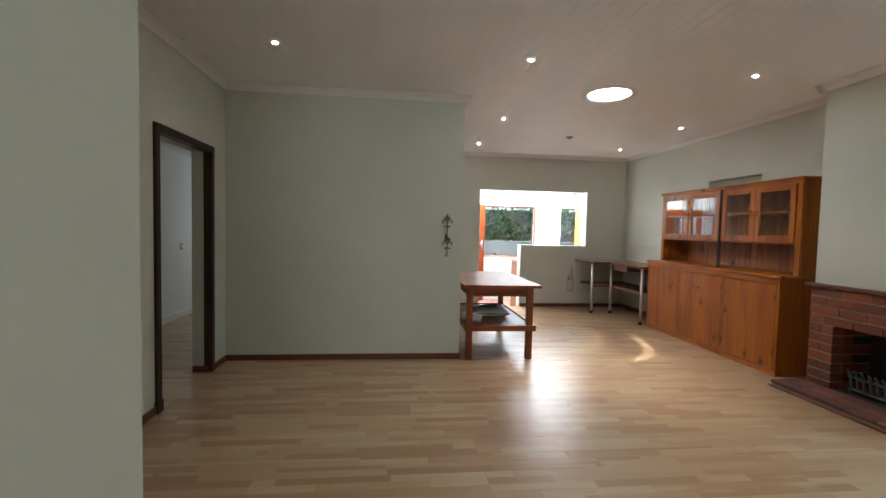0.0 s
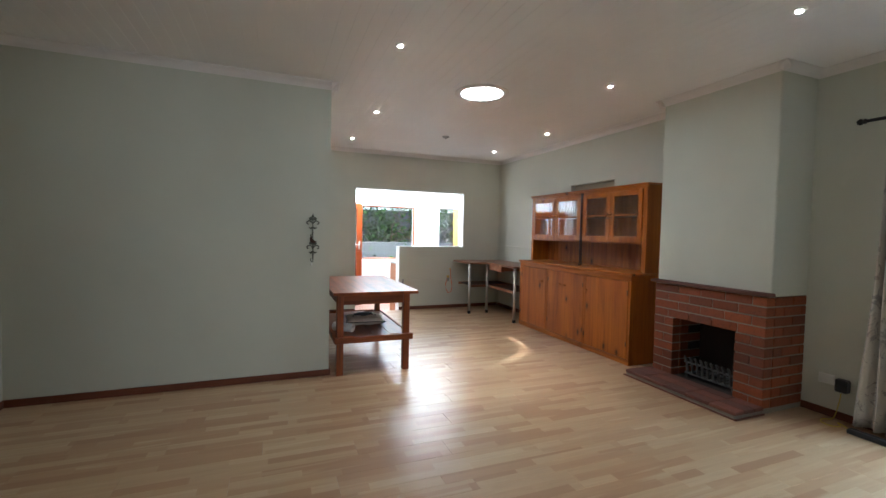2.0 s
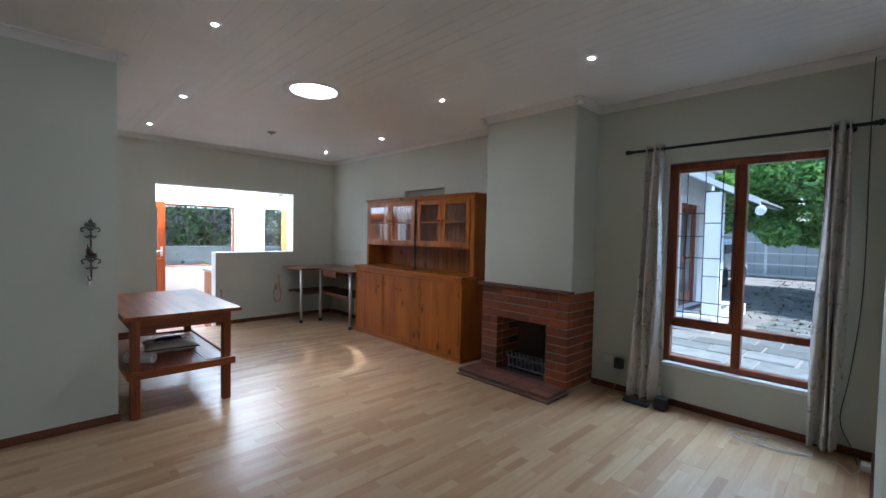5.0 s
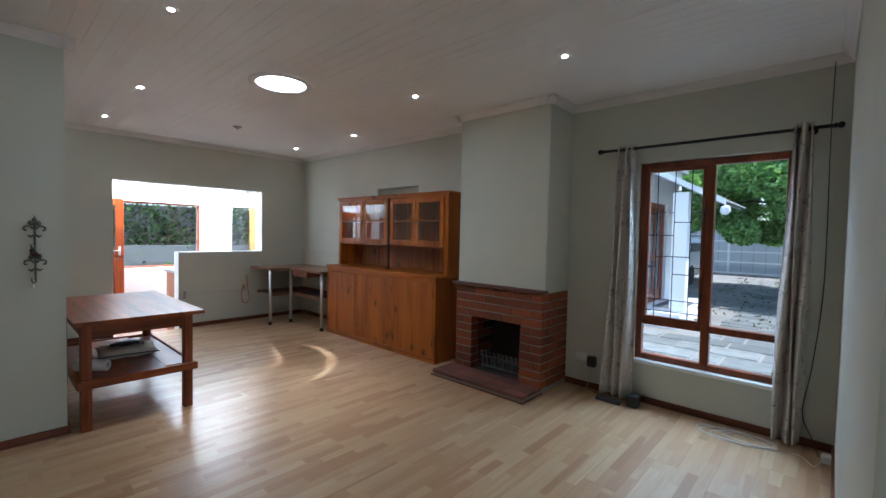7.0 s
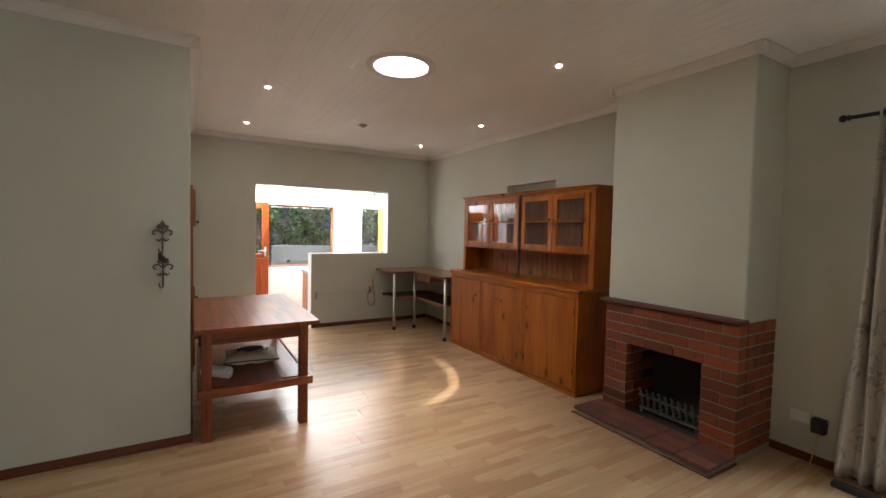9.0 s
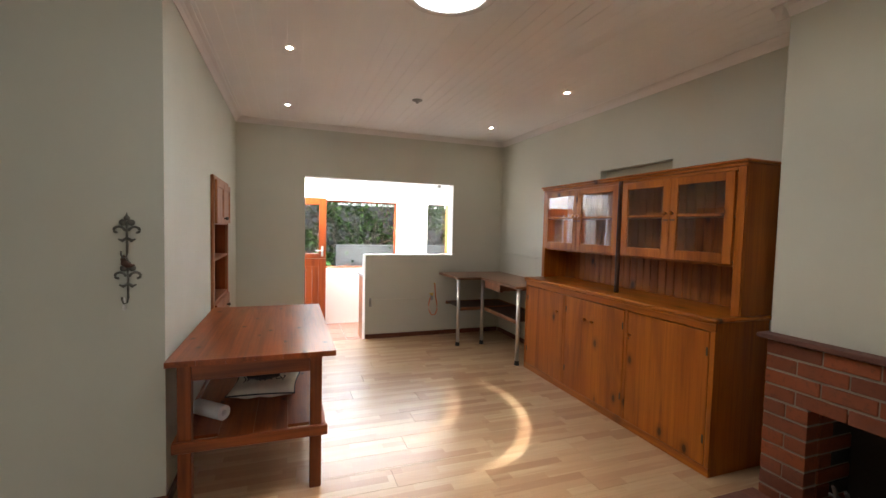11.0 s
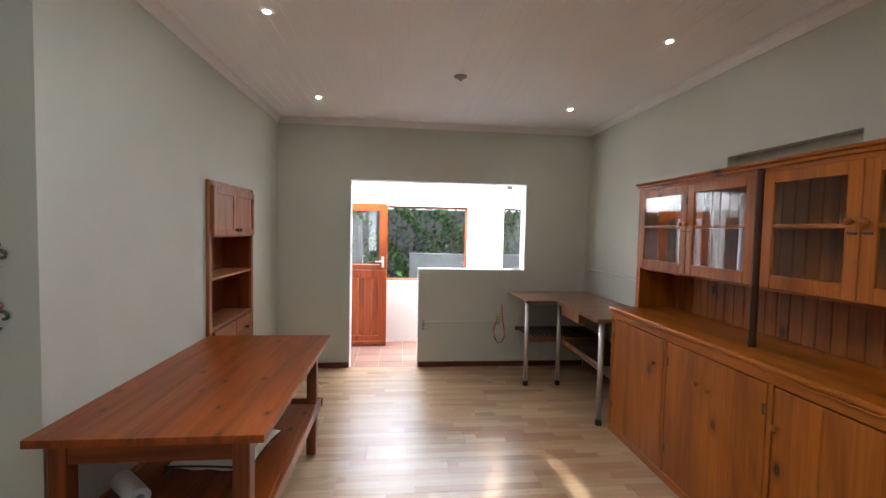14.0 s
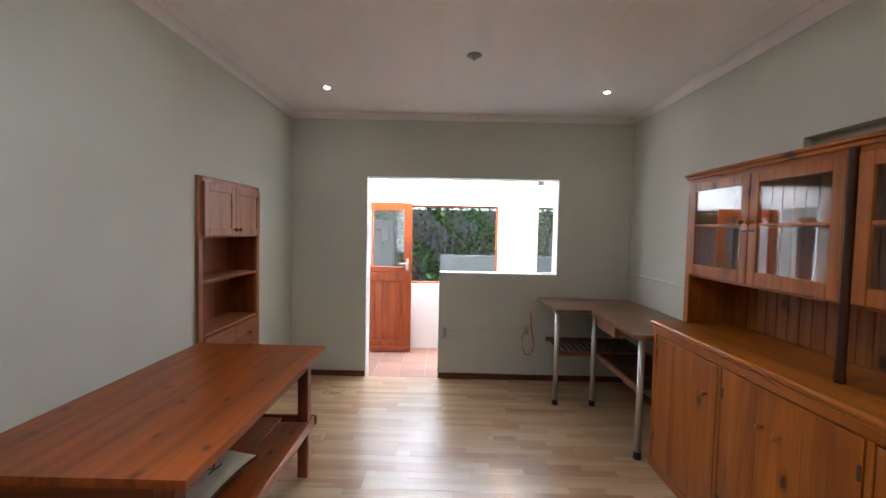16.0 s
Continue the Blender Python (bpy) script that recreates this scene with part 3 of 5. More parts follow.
# doorway casing
dr = thing("door_frame", (0.0, 3.88, 0), "dark brown wooden casing round an open doorway", "door frame")
boxes("jamb", DARK_WOOD, dr, [((-0.055, 3.395, 0), (0.022, 3.452, 2.105))])
boxes("jamb", DARK_WOOD, dr, [((-0.055, 4.305, 0), (0.022, 4.362, 2.105))])
boxes("head", DARK_WOOD, dr, [((-0.055, 3.452, 2.045), (0.0225, 4.305, 2.105))])
boxes("plinth_block", DARK_WOOD, dr, [((-0.055, 3.385, 0), (0.028, 3.460, 0.09))])
tagged(dr, kind="structure")

# ---- fireplace ----
structure("chimney_breast", WALL, [((CHX, CHY0, 0.94), (X_RW, CHY1, 2.9))], "sage-grey painted plaster chimney breast", "chimney breast", 0.008)
FX, FY0, FY1, OY0, OY1, OZ = 5.545, 2.635, 3.70, 2.88, 3.475, 0.660
fp = thing("fireplace", (5.75, 3.17, 0), "red face-brick fireplace with raked mortar joints", "fireplace")
boxes("mortar_core", MORTAR, fp, [((FX + 0.007, FY0 + 0.007, 0), (6.05, OY0 - 0.007, 0.945)), ((FX + 0.007, OY1 + 0.007, 0), (X_R, FY1 - 0.007, 0.945)),
                                  ((FX + 0.007, OY0 - 0.007, OZ + 0.008), (X_R, OY1 + 0.007, 0.945))], 0)
boxes("firebox_lining", SOOT, fp, [((5.93, OY0 - 0.006, 0.0), (5.96, OY1 + 0.006, OZ + 0.007)), ((FX + 0.10, OY0 - 0.0065, OZ - 0.03), (5.93, OY1 + 0.0065, OZ + 0.0075)),
                                   ((FX + 0.02, OY0, 0.0), (5.93, OY1, 0.055))], 0)
mantel = boxes("mantel_shelf", PAVER, fp, [((FX - 0.035, FY0 - 0.02, 0.948), (CHX + 0.01, FY1 + 0.035, 0.975))], 0.005)
COURSE, BH = 0.0825, 0.0705
hearth = thing("hearth", (5.38, 3.19, 0), "low hearth of dull red-brown paving bricks with a wooden edge strip", "hearth")
boxes("slab", MORTAR, hearth, [((5.235, 2.645, 0.0), (FX + 0.05, 3.735, 0.042))], 0.003)
boxes("edge_strip", BASE_WOOD_Y, hearth, [((5.212, 2.62, 0.0), (5.226, 3.752, 0.014)), ((5.226, 2.62, 0), (5.56, 2.634, 0.014))], 0.003)
boxes("firebar_base", SOOT, fp, [((FX, OY0, 0.0), (FX + 0.02, OY1, 0.05))], 0)
grate = thing("fire_grate", (5.72, 3.17, 0.055), "black cast-iron fire grate with upright bars", "fire grate")
bm = bmesh.new()
for i in range(9):
    y = 2.96 + i * 0.0525
    add_tube(bm, [(5.66, y, 0.09), (5.645, y, 0.13), (5.635, y, 0.20), (5.615, y, 0.25), (5.60, y, 0.265)], [0.011, 0.012, 0.012, 0.011, 0.008], 6)
    add_rod(bm, (5.655, y, 0.095), (5.86, y, 0.095), 0.009, 6)
CAST_IRON = paint("ash_dusted_cast_iron", (0.13, 0.125, 0.12), 0.6, 0.3, 0.3, 20)
finish(bm, "bars", CAST_IRON, grate, True)
boxes("rails", CAST_IRON, grate, [((5.64, 2.93, 0.085), (5.665, 3.41, 0.105)), ((5.625, 2.93, 0.195), (5.64, 3.41, 0.212)), ((5.85, 2.93, 0.085), (5.87, 3.41, 0.105)),
                             ((5.645, 2.935, 0.055), (5.66, 2.955, 0.09)), ((5.645, 3.385, 0.055), (5.66, 3.405, 0.09)), ((5.852, 2.935, 0.055), (5.867, 2.955, 0.09)), ((5.852, 3.385, 0.055), (5.867, 3.405, 0.09))], 0.003)

# ---- garden window ----
WX = 6.115
win = thing("window_1", (WX, 1.435, 0.37), "red-brown varnished timber window with leaded casement pane", "window")
tagged(win, kind="structure")
y0, y1, ym, z0, z1, zt = 0.885, 1.985, 1.432, 0.385, 2.165, 0.735
boxes("frame", WIN_WOOD, win, [((WX, y0, z0), (WX + 0.07, y0 + 0.05, z1)), ((WX, y1 - 0.05, z0), (WX + 0.07, y1, z1)), ((WX, y0 + 0.05, z1 - 0.055), (WX + 0.07, y1 - 0.05, z1)),
                               ((WX, y0 + 0.05, z0), (WX + 0.07, y1 - 0.05, z0 + 0.05)), ((WX, ym - 0.032, z0 + 0.05), (WX + 0.0705, ym + 0.032, z1 - 0.055)),
                               ((WX, y0 + 0.05, zt - 0.028), (WX + 0.069, ym - 0.032, zt + 0.028)), ((WX, ym + 0.032, zt - 0.028), (WX + 0.069, y1 - 0.05, zt + 0.028))], 0.004)
boxes("casement", WIN_WOOD, win, [((WX - 0.008, ym + 0.034, zt + 0.03), (WX + 0.04, ym + 0.055, z1 - 0.057)), ((WX - 0.008, y1 - 0.082, zt + 0.03), (WX + 0.04, y1 - 0.052, z1 - 0.057)),
                                  ((WX - 0.008, ym + 0.055, zt + 0.03), (WX + 0.04, y1 - 0.082, zt + 0.055)), ((WX - 0.008, ym + 0.055, z1 - 0.085), (WX + 0.04, y1 - 0.082, z1 - 0.057))], 0.004)
structure("window_sill", WHITE_WALL, [((X_RW - 0.012, y0 - 0.0, 0.352), (WX, y1 + 0.0, 0.384))], "white painted window sill", "window sill", 0.004)


def pane(name, lo, hi, parent):
    ob = boxes(name, GLASS, parent, [(lo, hi)], 0)
    ob.visible_shadow = False
    return ob


for ya, yb, za, zb in [(y0 + 0.05, ym - 0.032, z0 + 0.05, zt - 0.028), (ym + 0.032, y1 - 0.05, z0 + 0.05, zt - 0.028), (y0 + 0.05, ym - 0.032, zt + 0.028, z1 - 0.055), (ym + 0.055, y1 - 0.082, zt + 0.055, z1 - 0.085)]:
    pane("pane", (WX + 0.022, ya, za), (WX + 0.026, yb, zb), win)
bm = bmesh.new()
cy0, cy1, cz0, cz1 = ym + 0.04, y1 - 0.06, zt + 0.055, z1 - 0.085
us = [cy1 - 0.085, cy1 - 0.225, cy1 - 0.355]
for u, za, zb in [(us[0], cz0, cz1), (us[1], cz0, cz1), (us[2], cz0, cz1)]:
    add_rod(bm, (WX + 0.016, u, za), (WX + 0.016, u, zb), 0.004, 6)
for fr, ua, ub in [(0.12, cy0, cy1), (0.345, us[0], cy1 + 0.03), (0.42, us[2], us[0]), (0.565, cy1 + 0.03, us[1]), (0.565, us[2], cy0), (0.72, us[1], cy1), (0.72, us[2], cy0 - 0.02), (0.865, us[1], us[2]), (0.655, us[1], us[2]),
                   (0.30, us[1], us[2]), (0.35, us[2], cy0), (0.04, cy1 + 0.04, cy0)]:
    z = cz0 + fr * (cz1 - cz0)
    add_rod(bm, (WX + 0.016, ua, z), (WX + 0.016, ub, z), 0.004, 6)
finish(bm, "burglar_bars", IRON, win)
bm = bmesh.new()
for z in (1.02, 1.72):
    add_box(bm, (WX - 0.03, ym + 0.028, z - 0.015), (WX - 0.006, ym + 0.045, z + 0.02), 0.003)
    add_tube(bm, [(WX - 0.022, ym + 0.036, z), (WX - 0.035, ym + 0.038, z - 0.05), (WX - 0.03, ym + 0.048, z - 0.11)], 0.007)
finish(bm, "catch", BLACK, win)

rod = thing("curtain_rod", (5.95, 1.47, 2.285), "black metal curtain rod with ball ends", "curtain rod")
bm = bmesh.new()
add_rod(bm, (5.95, 0.69, 2.285), (5.95, 2.27, 2.285), 0.0125, 12)
for y, s in ((0.69, -1), (2.27, 1)):
    add_lathe(bm, (5.95, y, 2.285), (0, s, 0), [(0.013, 0), (0.019, 0.004), (0.019, 0.012), (0.012, 0.016), (0.022, 0.028), (0.024, 0.038), (0.015, 0.052), (0.004, 0.056)], 14)
for y in (0.80, 2.14):
    add_rod(bm, (5.95, y, 2.283), (X_RW, y, 2.283), 0.008, 8)
    add_rod(bm, (X_RW - 0.008, y, 2.283), (X_RW, y, 2.283), 0.028, 12)
finish(bm, "rod", IRON, rod, False)


def curtain(ya, yb, folds, flare, phase):
    cu = thing("curtain", (5.95, (ya + yb) / 2, 0.04), "grey-beige linen eyelet curtain with faded leaf print", "curtain", "curtains at the garden window")
    bm = bmesh.new()
    nu, nz = 72, 26
    grid = []
    for k in range(nz + 1):
        f = k / nz
        z = 2.325 - f * 2.29
        row = []
        for i in range(nu + 1):
            u = i / nu
            wide = 1 + flare * f
            c = (ya + yb) / 2 + flare * 0.06 * f
            y = c + (u - 0.5) * (yb - ya) * wide + 0.012 * math.sin(f * 5 + u * 9 + phase)
            x = 5.95 + (0.036 + 0.012 * f) * math.sin(u * folds * math.tau + phase + 0.5 * math.sin(f * 3 + phase)) + 0.010 * math.sin(u * 17 + f * 4) * f
            row.append(bm.verts.new((x, y, z)))
        grid.append(row)
    for k in range(nz):
        for i in range(nu):
            bm.faces.new((grid[k][i], grid[k][i + 1], grid[k + 1][i + 1], grid[k + 1][i]))
    ob = finish(bm, "cloth", CURTAIN, cu, True)
    so = ob.modifiers.new("thickness", "SOLIDIFY")
    so.thickness = 0.003
    bm = bmesh.new()
    for i in range(int(folds * 2)):
        y = ya + (i + 0.5) * (yb - ya) / (folds * 2)
        pts = [(5.95 + 0.021 * math.cos(k * math.tau / 14), y + 0.004 * math.sin(i), 2.285 + 0.021 * math.sin(k * math.tau / 14)) for k in range(15)]
        add_tube(bm, pts, 0.004)
    finish(bm, "eyelets", PEWTER, cu, True)
    return cu


curtain(1.975, 2.135, 3.0, 0.75, 0.4)
curtain(0.785, 0.915, 3.0, 0.32, 1.9)

# sockets, adaptor, router and cables by the window
so = thing("wall_socket", (X_RW, 2.47, 0.30), "white plastic double wall socket", "socket")
boxes("plate", WHITE, so, [((X_RW - 0.012, 2.415, 0.255), (X_RW, 2.525, 0.335))], 0.004)
boxes("switches", WHITE, so, [((X_RW - 0.016, 2.43, 0.31), (X_RW - 0.0125, 2.445, 0.325)), ((X_RW - 0.016, 2.455, 0.31), (X_RW - 0.0125, 2.47, 0.325))], 0.001)
ad = thing("plug_adaptor", (X_RW, 2.36, 0.28), "black plastic plug adaptor on the wall", "plug adaptor")
boxes("body", BLACK, ad, [((X_RW - 0.06, 2.315, 0.225), (X_RW, 2.395, 0.325))], 0.008)
ro = thing("router", (5.87, 1.90, 0.0), "small black plastic router box on the floor", "router")
boxes("body", BLACK, ro, [((5.84, 1.86, 0.004), (5.93, 1.96, 0.105))], 0.008)
boxes("feet", BLACK, ro, [((5.85, 1.87, 0.0), (5.92, 1.95, 0.004))], 0.0)
pl = thing("extension_lead", (5.85, 2.08, 0), "black plastic multi-plug lead on the floor", "extension lead")
boxes("block", BLACK, pl, [((5.81, 2.0, 0.0), (5.87, 2.22, 0.035))], 0.006)


def cable(name, pts, mat, label, r=0.003, category="cable"):
    bm = bmesh.new()
    smooth = []
    P = [Vector(p) for p in pts]
    for i in range(len(P) - 1):
        a_, b_, c_, d_ = P[max(i - 1, 0)], P[i], P[i + 1], P[min(i + 2, len(P) - 1)]
        for k in range(6):
            t = k / 6
            smooth.append(0.5 * ((2 * b_) + (c_ - a_) * t + (2 * a_ - 5 * b_ + 4 * c_ - d_) * t * t + (3 * b_ - a_ - 3 * c_ + d_) * t ** 3))
    smooth.append(P[-1])
    add_tube(bm, smooth, r, 6)
    ob = finish(bm, name, mat, None, True, tuple(P[0]))
    return tagged(ob, label, category)


cable("yellow_cable", [(6.03, 2.36, 0.225), (6.02, 2.37, 0.12), (5.98, 2.38, 0.02), (5.93, 2.42, 0.004), (5.86, 2.40, 0.004), (5.84, 2.33, 0.004), (5.89, 2.29, 0.004), (5.94, 2.33, 0.01), (5.90, 2.25, 0.004), (5.84, 2.2, 0.01)], CABLE_Y, "thin yellow cable trailing to the floor", 0.0035)
coil = [(5.95, 1.42, 0.004)]
for i in range(34):
    an = i * 0.62
    coil.append((5.82 + (0.11 + 0.03 * math.sin(i * 0.7)) * math.cos(an), 1.20 - 0.004 * i + (0.19 + 0.05 * math.sin(i * 1.1)) * math.sin(an), 0.004 + 0.003 * (i % 4)))
coil += [(5.78, 0.92, 0.004), (5.84, 0.78, 0.004), (5.72, 0.70, 0.004), (5.83, 0.66, 0.02)]
cable("white_cable", coil, CABLE_W, "loose coil of thin off-white cable on the floor", 0.003)
cable("wall_cable", [(6.045, 0.70, 2.75), (6.05, 0.705, 2.2), (6.045, 0.70, 1.2), (6.03, 0.74, 0.6), (6.02, 0.78, 0.25), (5.99, 0.72, 0.09), (5.9, 0.68, 0.01)], BLACK, "thin dark cable hanging down the wall corner", 0.003)
jb = thing("cable_box", (5.85, 0.64, 0.0), "small white plastic cable box on the floor", "cable box")
boxes("body", WHITE, jb, [((5.82, 0.61, 0), (5.89, 0.665, 0.05))], 0.006)

# ---- dresser: base and hutch ----
DX, DY0, DY1 = 5.475, 3.95, 6.165
dres = thing("sideboard", (5.72, 5.05, 0), "honey-brown pine sideboard base with plain doors", "sideboard")
boxes("top", OAK_Y, dres, [((5.455, DY0 - 0.02, 0.975), (X_R - 0.002, DY1 + 0.02, 1.004))], 0.010)
boxes("carcass", OAK_Z, dres, [((DX + 0.012, DY0, 0.0), (X_R - 0.02, DY0 + 0.022, 0.975)), ((DX + 0.012, DY1 - 0.022, 0.0), (X_R - 0.02, DY1, 0.975)), ((X_R - 0.03, DY0 + 0.022, 0.06), (X_R - 0.018, DY1 - 0.022, 0.97)),
                               ((DX + 0.02, DY0 + 0.022, 0.05), (X_R - 0.03, DY1 - 0.022, 0.065))], 0.002)
cuts = [(3.985, 4.665), (4.70, 5.448), (5.483, 6.13)]
boxes("face_frame", OAK_Y, dres, [((DX, DY0, 0.918), (DX + 0.022, DY1, 0.975)), ((DX, DY0, 0.0), (DX + 0.022, DY1, 0.058))], 0.003)
boxes("stile", OAK_Z, dres, [((DX, ya, 0.058), (DX + 0.022, yb, 0.918)) for ya, yb in ((DY0, 3.983), (4.668, 4.697), (5.451, 5.480), (6.133, DY1))], 0.003)
boxes("moulding", OAK_Y, dres, [((5.463, DY0 - 0.012, 0.962), (5.478, DY1 + 0.012, 0.9745))], 0.004)


def knob(parent, at, mat, way=(-1, 0, 0), s=1.0):
    bm = bmesh.new()
    add_lathe(bm, at, way, [(0.007 * s, 0), (0.006 * s, 0.010 * s), (0.014 * s, 0.017 * s), (0.016 * s, 0.024 * s), (0.011 * s, 0.031 * s), (0.003 * s, 0.033 * s)], 12)
    return finish(bm, "knob", mat, parent, True)


def plank_door(parent, ya, yb, splits, knobs):
    n_ = splits
    for i in range(n_):
        a_, b_ = ya + (yb - ya) * i / n_, ya + (yb - ya) * (i + 1) / n_
        boxes("door_board", OAK_Z, parent, [((DX + 0.001, a_ + 0.0002, 0.064), (DX + 0.018, b_ - 0.0002, 0.911))], 0.001)
    for y, z in knobs:
        knob(parent, (DX - 0.002, y, z), OAK_Y)


plank_door(dres, 3.989, 4.662, 3, [(4.63, 0.735)])
plank_door(dres, 4.703, 5.445, 3, [(5.055, 0.74), (5.15, 0.745)])
plank_door(dres, 5.486, 6.127, 3, [(5.56, 0.735)])
boxes("keyhole_plate", KNOB, dres, [((DX - 0.004, 4.645, 0.70), (DX - 0.0015, 4.652, 0.715))], 0.0)

for hy in (4.000, 4.715, 5.434, 6.116):
    for hz in (0.20, 0.76):
        boxes("hinge", KNOB, dres, [((DX - 0.003, hy - 0.006, hz), (DX + 0.002, hy + 0.006, hz + 0.055))], 0.001)

HX = 5.665
hut = thing("display_cabinet", (5.82, 5.05, 1.004), "honey-brown pine hutch with four glazed doors on the sideboard", "display cabinet")
HB, HT = 1.325, 1.972
boxes("cornice_top", OAK_Y, hut, [((HX - 0.025, DY0 - 0.022, HT), (X_R - 0.003, DY1 + 0.022, HT + 0.018)), ((HX - 0.012, DY0 - 0.01, HT - 0.022), (HX + 0.0, DY1 + 0.01, HT))], 0.005)
boxes("side", OAK_Z, hut, [((HX + 0.018, DY0, 1.004), (X_R - 0.004, DY0 + 0.024, HT))], 0.003)
boxes("side", OAK_Z, hut, [((HX + 0.018, DY1 - 0.024, 1.004), (X_R - 0.004, DY1, HT))], 0.003)
boxes("stile", OAK_Z, hut, [((HX, DY0, 1.004), (HX + 0.018, DY0 + 0.055, HT - 0.022)), ((HX, DY1 - 0.05, 1.004), (HX + 0.018, DY1, HT - 0.022))], 0.003)
boxes("shelf", OAK_Y, hut, [((HX + 0.018, DY0 + 0.024, HB - 0.012), (X_R - 0.022, DY1 - 0.024, HB + 0.01)), ((HX + 0.05, DY0 + 0.024, 1.64), (X_R - 0.022, DY1 - 0.024, 1.655)), ((HX + 0.018, DY0 + 0.024, HT - 0.016), (X_R - 0.022, DY1 - 0.024, HT - 0.001))], 0.002)
boxes("top_rail", OAK_Y, hut, [((HX, DY0 + 0.055, HT - 0.045), (HX + 0.018, DY1 - 0.05, HT - 0.022))], 0.002)
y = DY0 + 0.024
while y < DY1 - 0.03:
    boxes("back_board", OAK_SHADED, hut, [((X_R - 0.02, y + 0.001, 1.004), (X_R - 0.006, min(y + 0.079, DY1 - 0.024), HT - 0.017))], 0.004)
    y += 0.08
bm = bmesh.new()
add_lathe(bm, (HX - 0.012, 4.995, 1.004), (0, 0, 1), [(0.020, 0), (0.021, 0.02), (0.018, 0.05), (0.019, 0.4), (0.018, 0.9), (0.019, 0.945)], 12)
finish(bm, "centre_post", POST_WOOD, hut, True)


def glazed_door(ya, yb, knob_side):
    d = boxes("door", OAK_Z, hut, [((HX - 0.016, ya, HB + 0.005), (HX + 0.002, ya + 0.062, HT - 0.048)), ((HX - 0.016, yb - 0.062, HB + 0.005), (HX + 0.002, yb, HT - 0.048)),
                                   ((HX - 0.016, ya + 0.062, HB + 0.005), (HX + 0.002, yb - 0.062, HB + 0.075)), ((HX - 0.016, ya + 0.062, HT - 0.105), (HX + 0.002, yb - 0.062, HT - 0.048)),
                                   ((HX - 0.013, ya + 0.062, 1.640), (HX, yb - 0.062, 1.658))], 0.003)
    for za, zb in ((HB + 0.072, 1.643), (1.655, HT - 0.102)):
        g = boxes("pane", GLASS, d, [((HX - 0.0085, ya + 0.059, za), (HX - 0.0055, yb - 0.059, zb))], 0)
        g.visible_shadow = False
    y = ya + 0.028 if knob_side < 0 else yb - 0.028
    knob(d, (HX - 0.016, y, 1.665), OAK_Y, s=1.15)
    boxes("latch", KNOB, d, [((HX - 0.021, y - 0.02, 1.612), (HX - 0.016, y + 0.02, 1.622))], 0.001)


glazed_door(4.010, 4.487, 1)
glazed_door(4.490, 4.970, -1)
glazed_door(5.020, 5.560, 1)
glazed_door(5.563, 6.112, -1)

# ---- work table ----
TY0, TY1, TX0, TX1, TZ = 4.535, 6.035, 2.432, 3.272, 0.812
tab = thing("work_table", (2.85, 5.28, 0), "red-brown pine work table with slatted lower shelf", "table")
nb = 6
for i in range(nb):
    a_, b_ = TX0 + (TX1 - TX0) * i / nb, TX0 + (TX1 - TX0) * (i + 1) / nb
    boxes("top_board", TABLE_Y, tab, [((a_ + 0.0001, TY0, TZ - 0.030), (b_ - 0.0001, TY1, TZ))], 0.0)
LX = ((2.475, 2.540), (3.135, 3.200))
LY = ((4.590, 4.655), (5.895, 5.960))
for xa, xb in LX:
    for ya, yb in LY:
        boxes("leg", TABLE_Z, tab, [((xa, ya, 0), (xb, yb, TZ - 0.030))], 0.004)
boxes("apron", TABLE_X, tab, [((2.540, 4.60, 0.685), (3.135, 4.622, TZ - 0.031)), ((2.540, 5.928, 0.685), (3.135, 5.95, TZ - 0.031))], 0.003)
boxes("apron", TABLE_Y, tab, [((2.485, 4.655, 0.685), (2.507, 5.895, TZ - 0.031)), ((3.168, 4.655, 0.685), (3.190, 5.895, TZ - 0.031))], 0.003)
boxes("shelf_rail", TABLE_X, tab, [((2.452, 4.566, 0.315), (3.232, 4.5895, 0.375)), ((2.452, 5.9605, 0.315), (3.232, 5.984, 0.375))], 0.004)
boxes("shelf_rail", TABLE_Y, tab, [((2.4515, 4.590, 0.315), (2.4745, 5.960, 0.375)), ((3.2005, 4.590, 0.315), (3.224, 5.960, 0.375))], 0.004)
sw = (3.195 - 2.478) / 4
for i in range(4):
    a_ = 2.478 + i * sw
    lo_y, hi_y = (4.657, 5.893) if i in (0, 3) else (4.592, 5.958)
    boxes("shelf_board", TABLE_Y, tab, [((a_ + 0.0007, lo_y, 0.345), (a_ + sw - 0.0007, hi_y, 0.363))], 0.0012)
boxes("shelf_bearer", TABLE_X, tab, [((2.476, 5.2, 0.325), (3.20, 5.25, 0.3445))], 0.002)


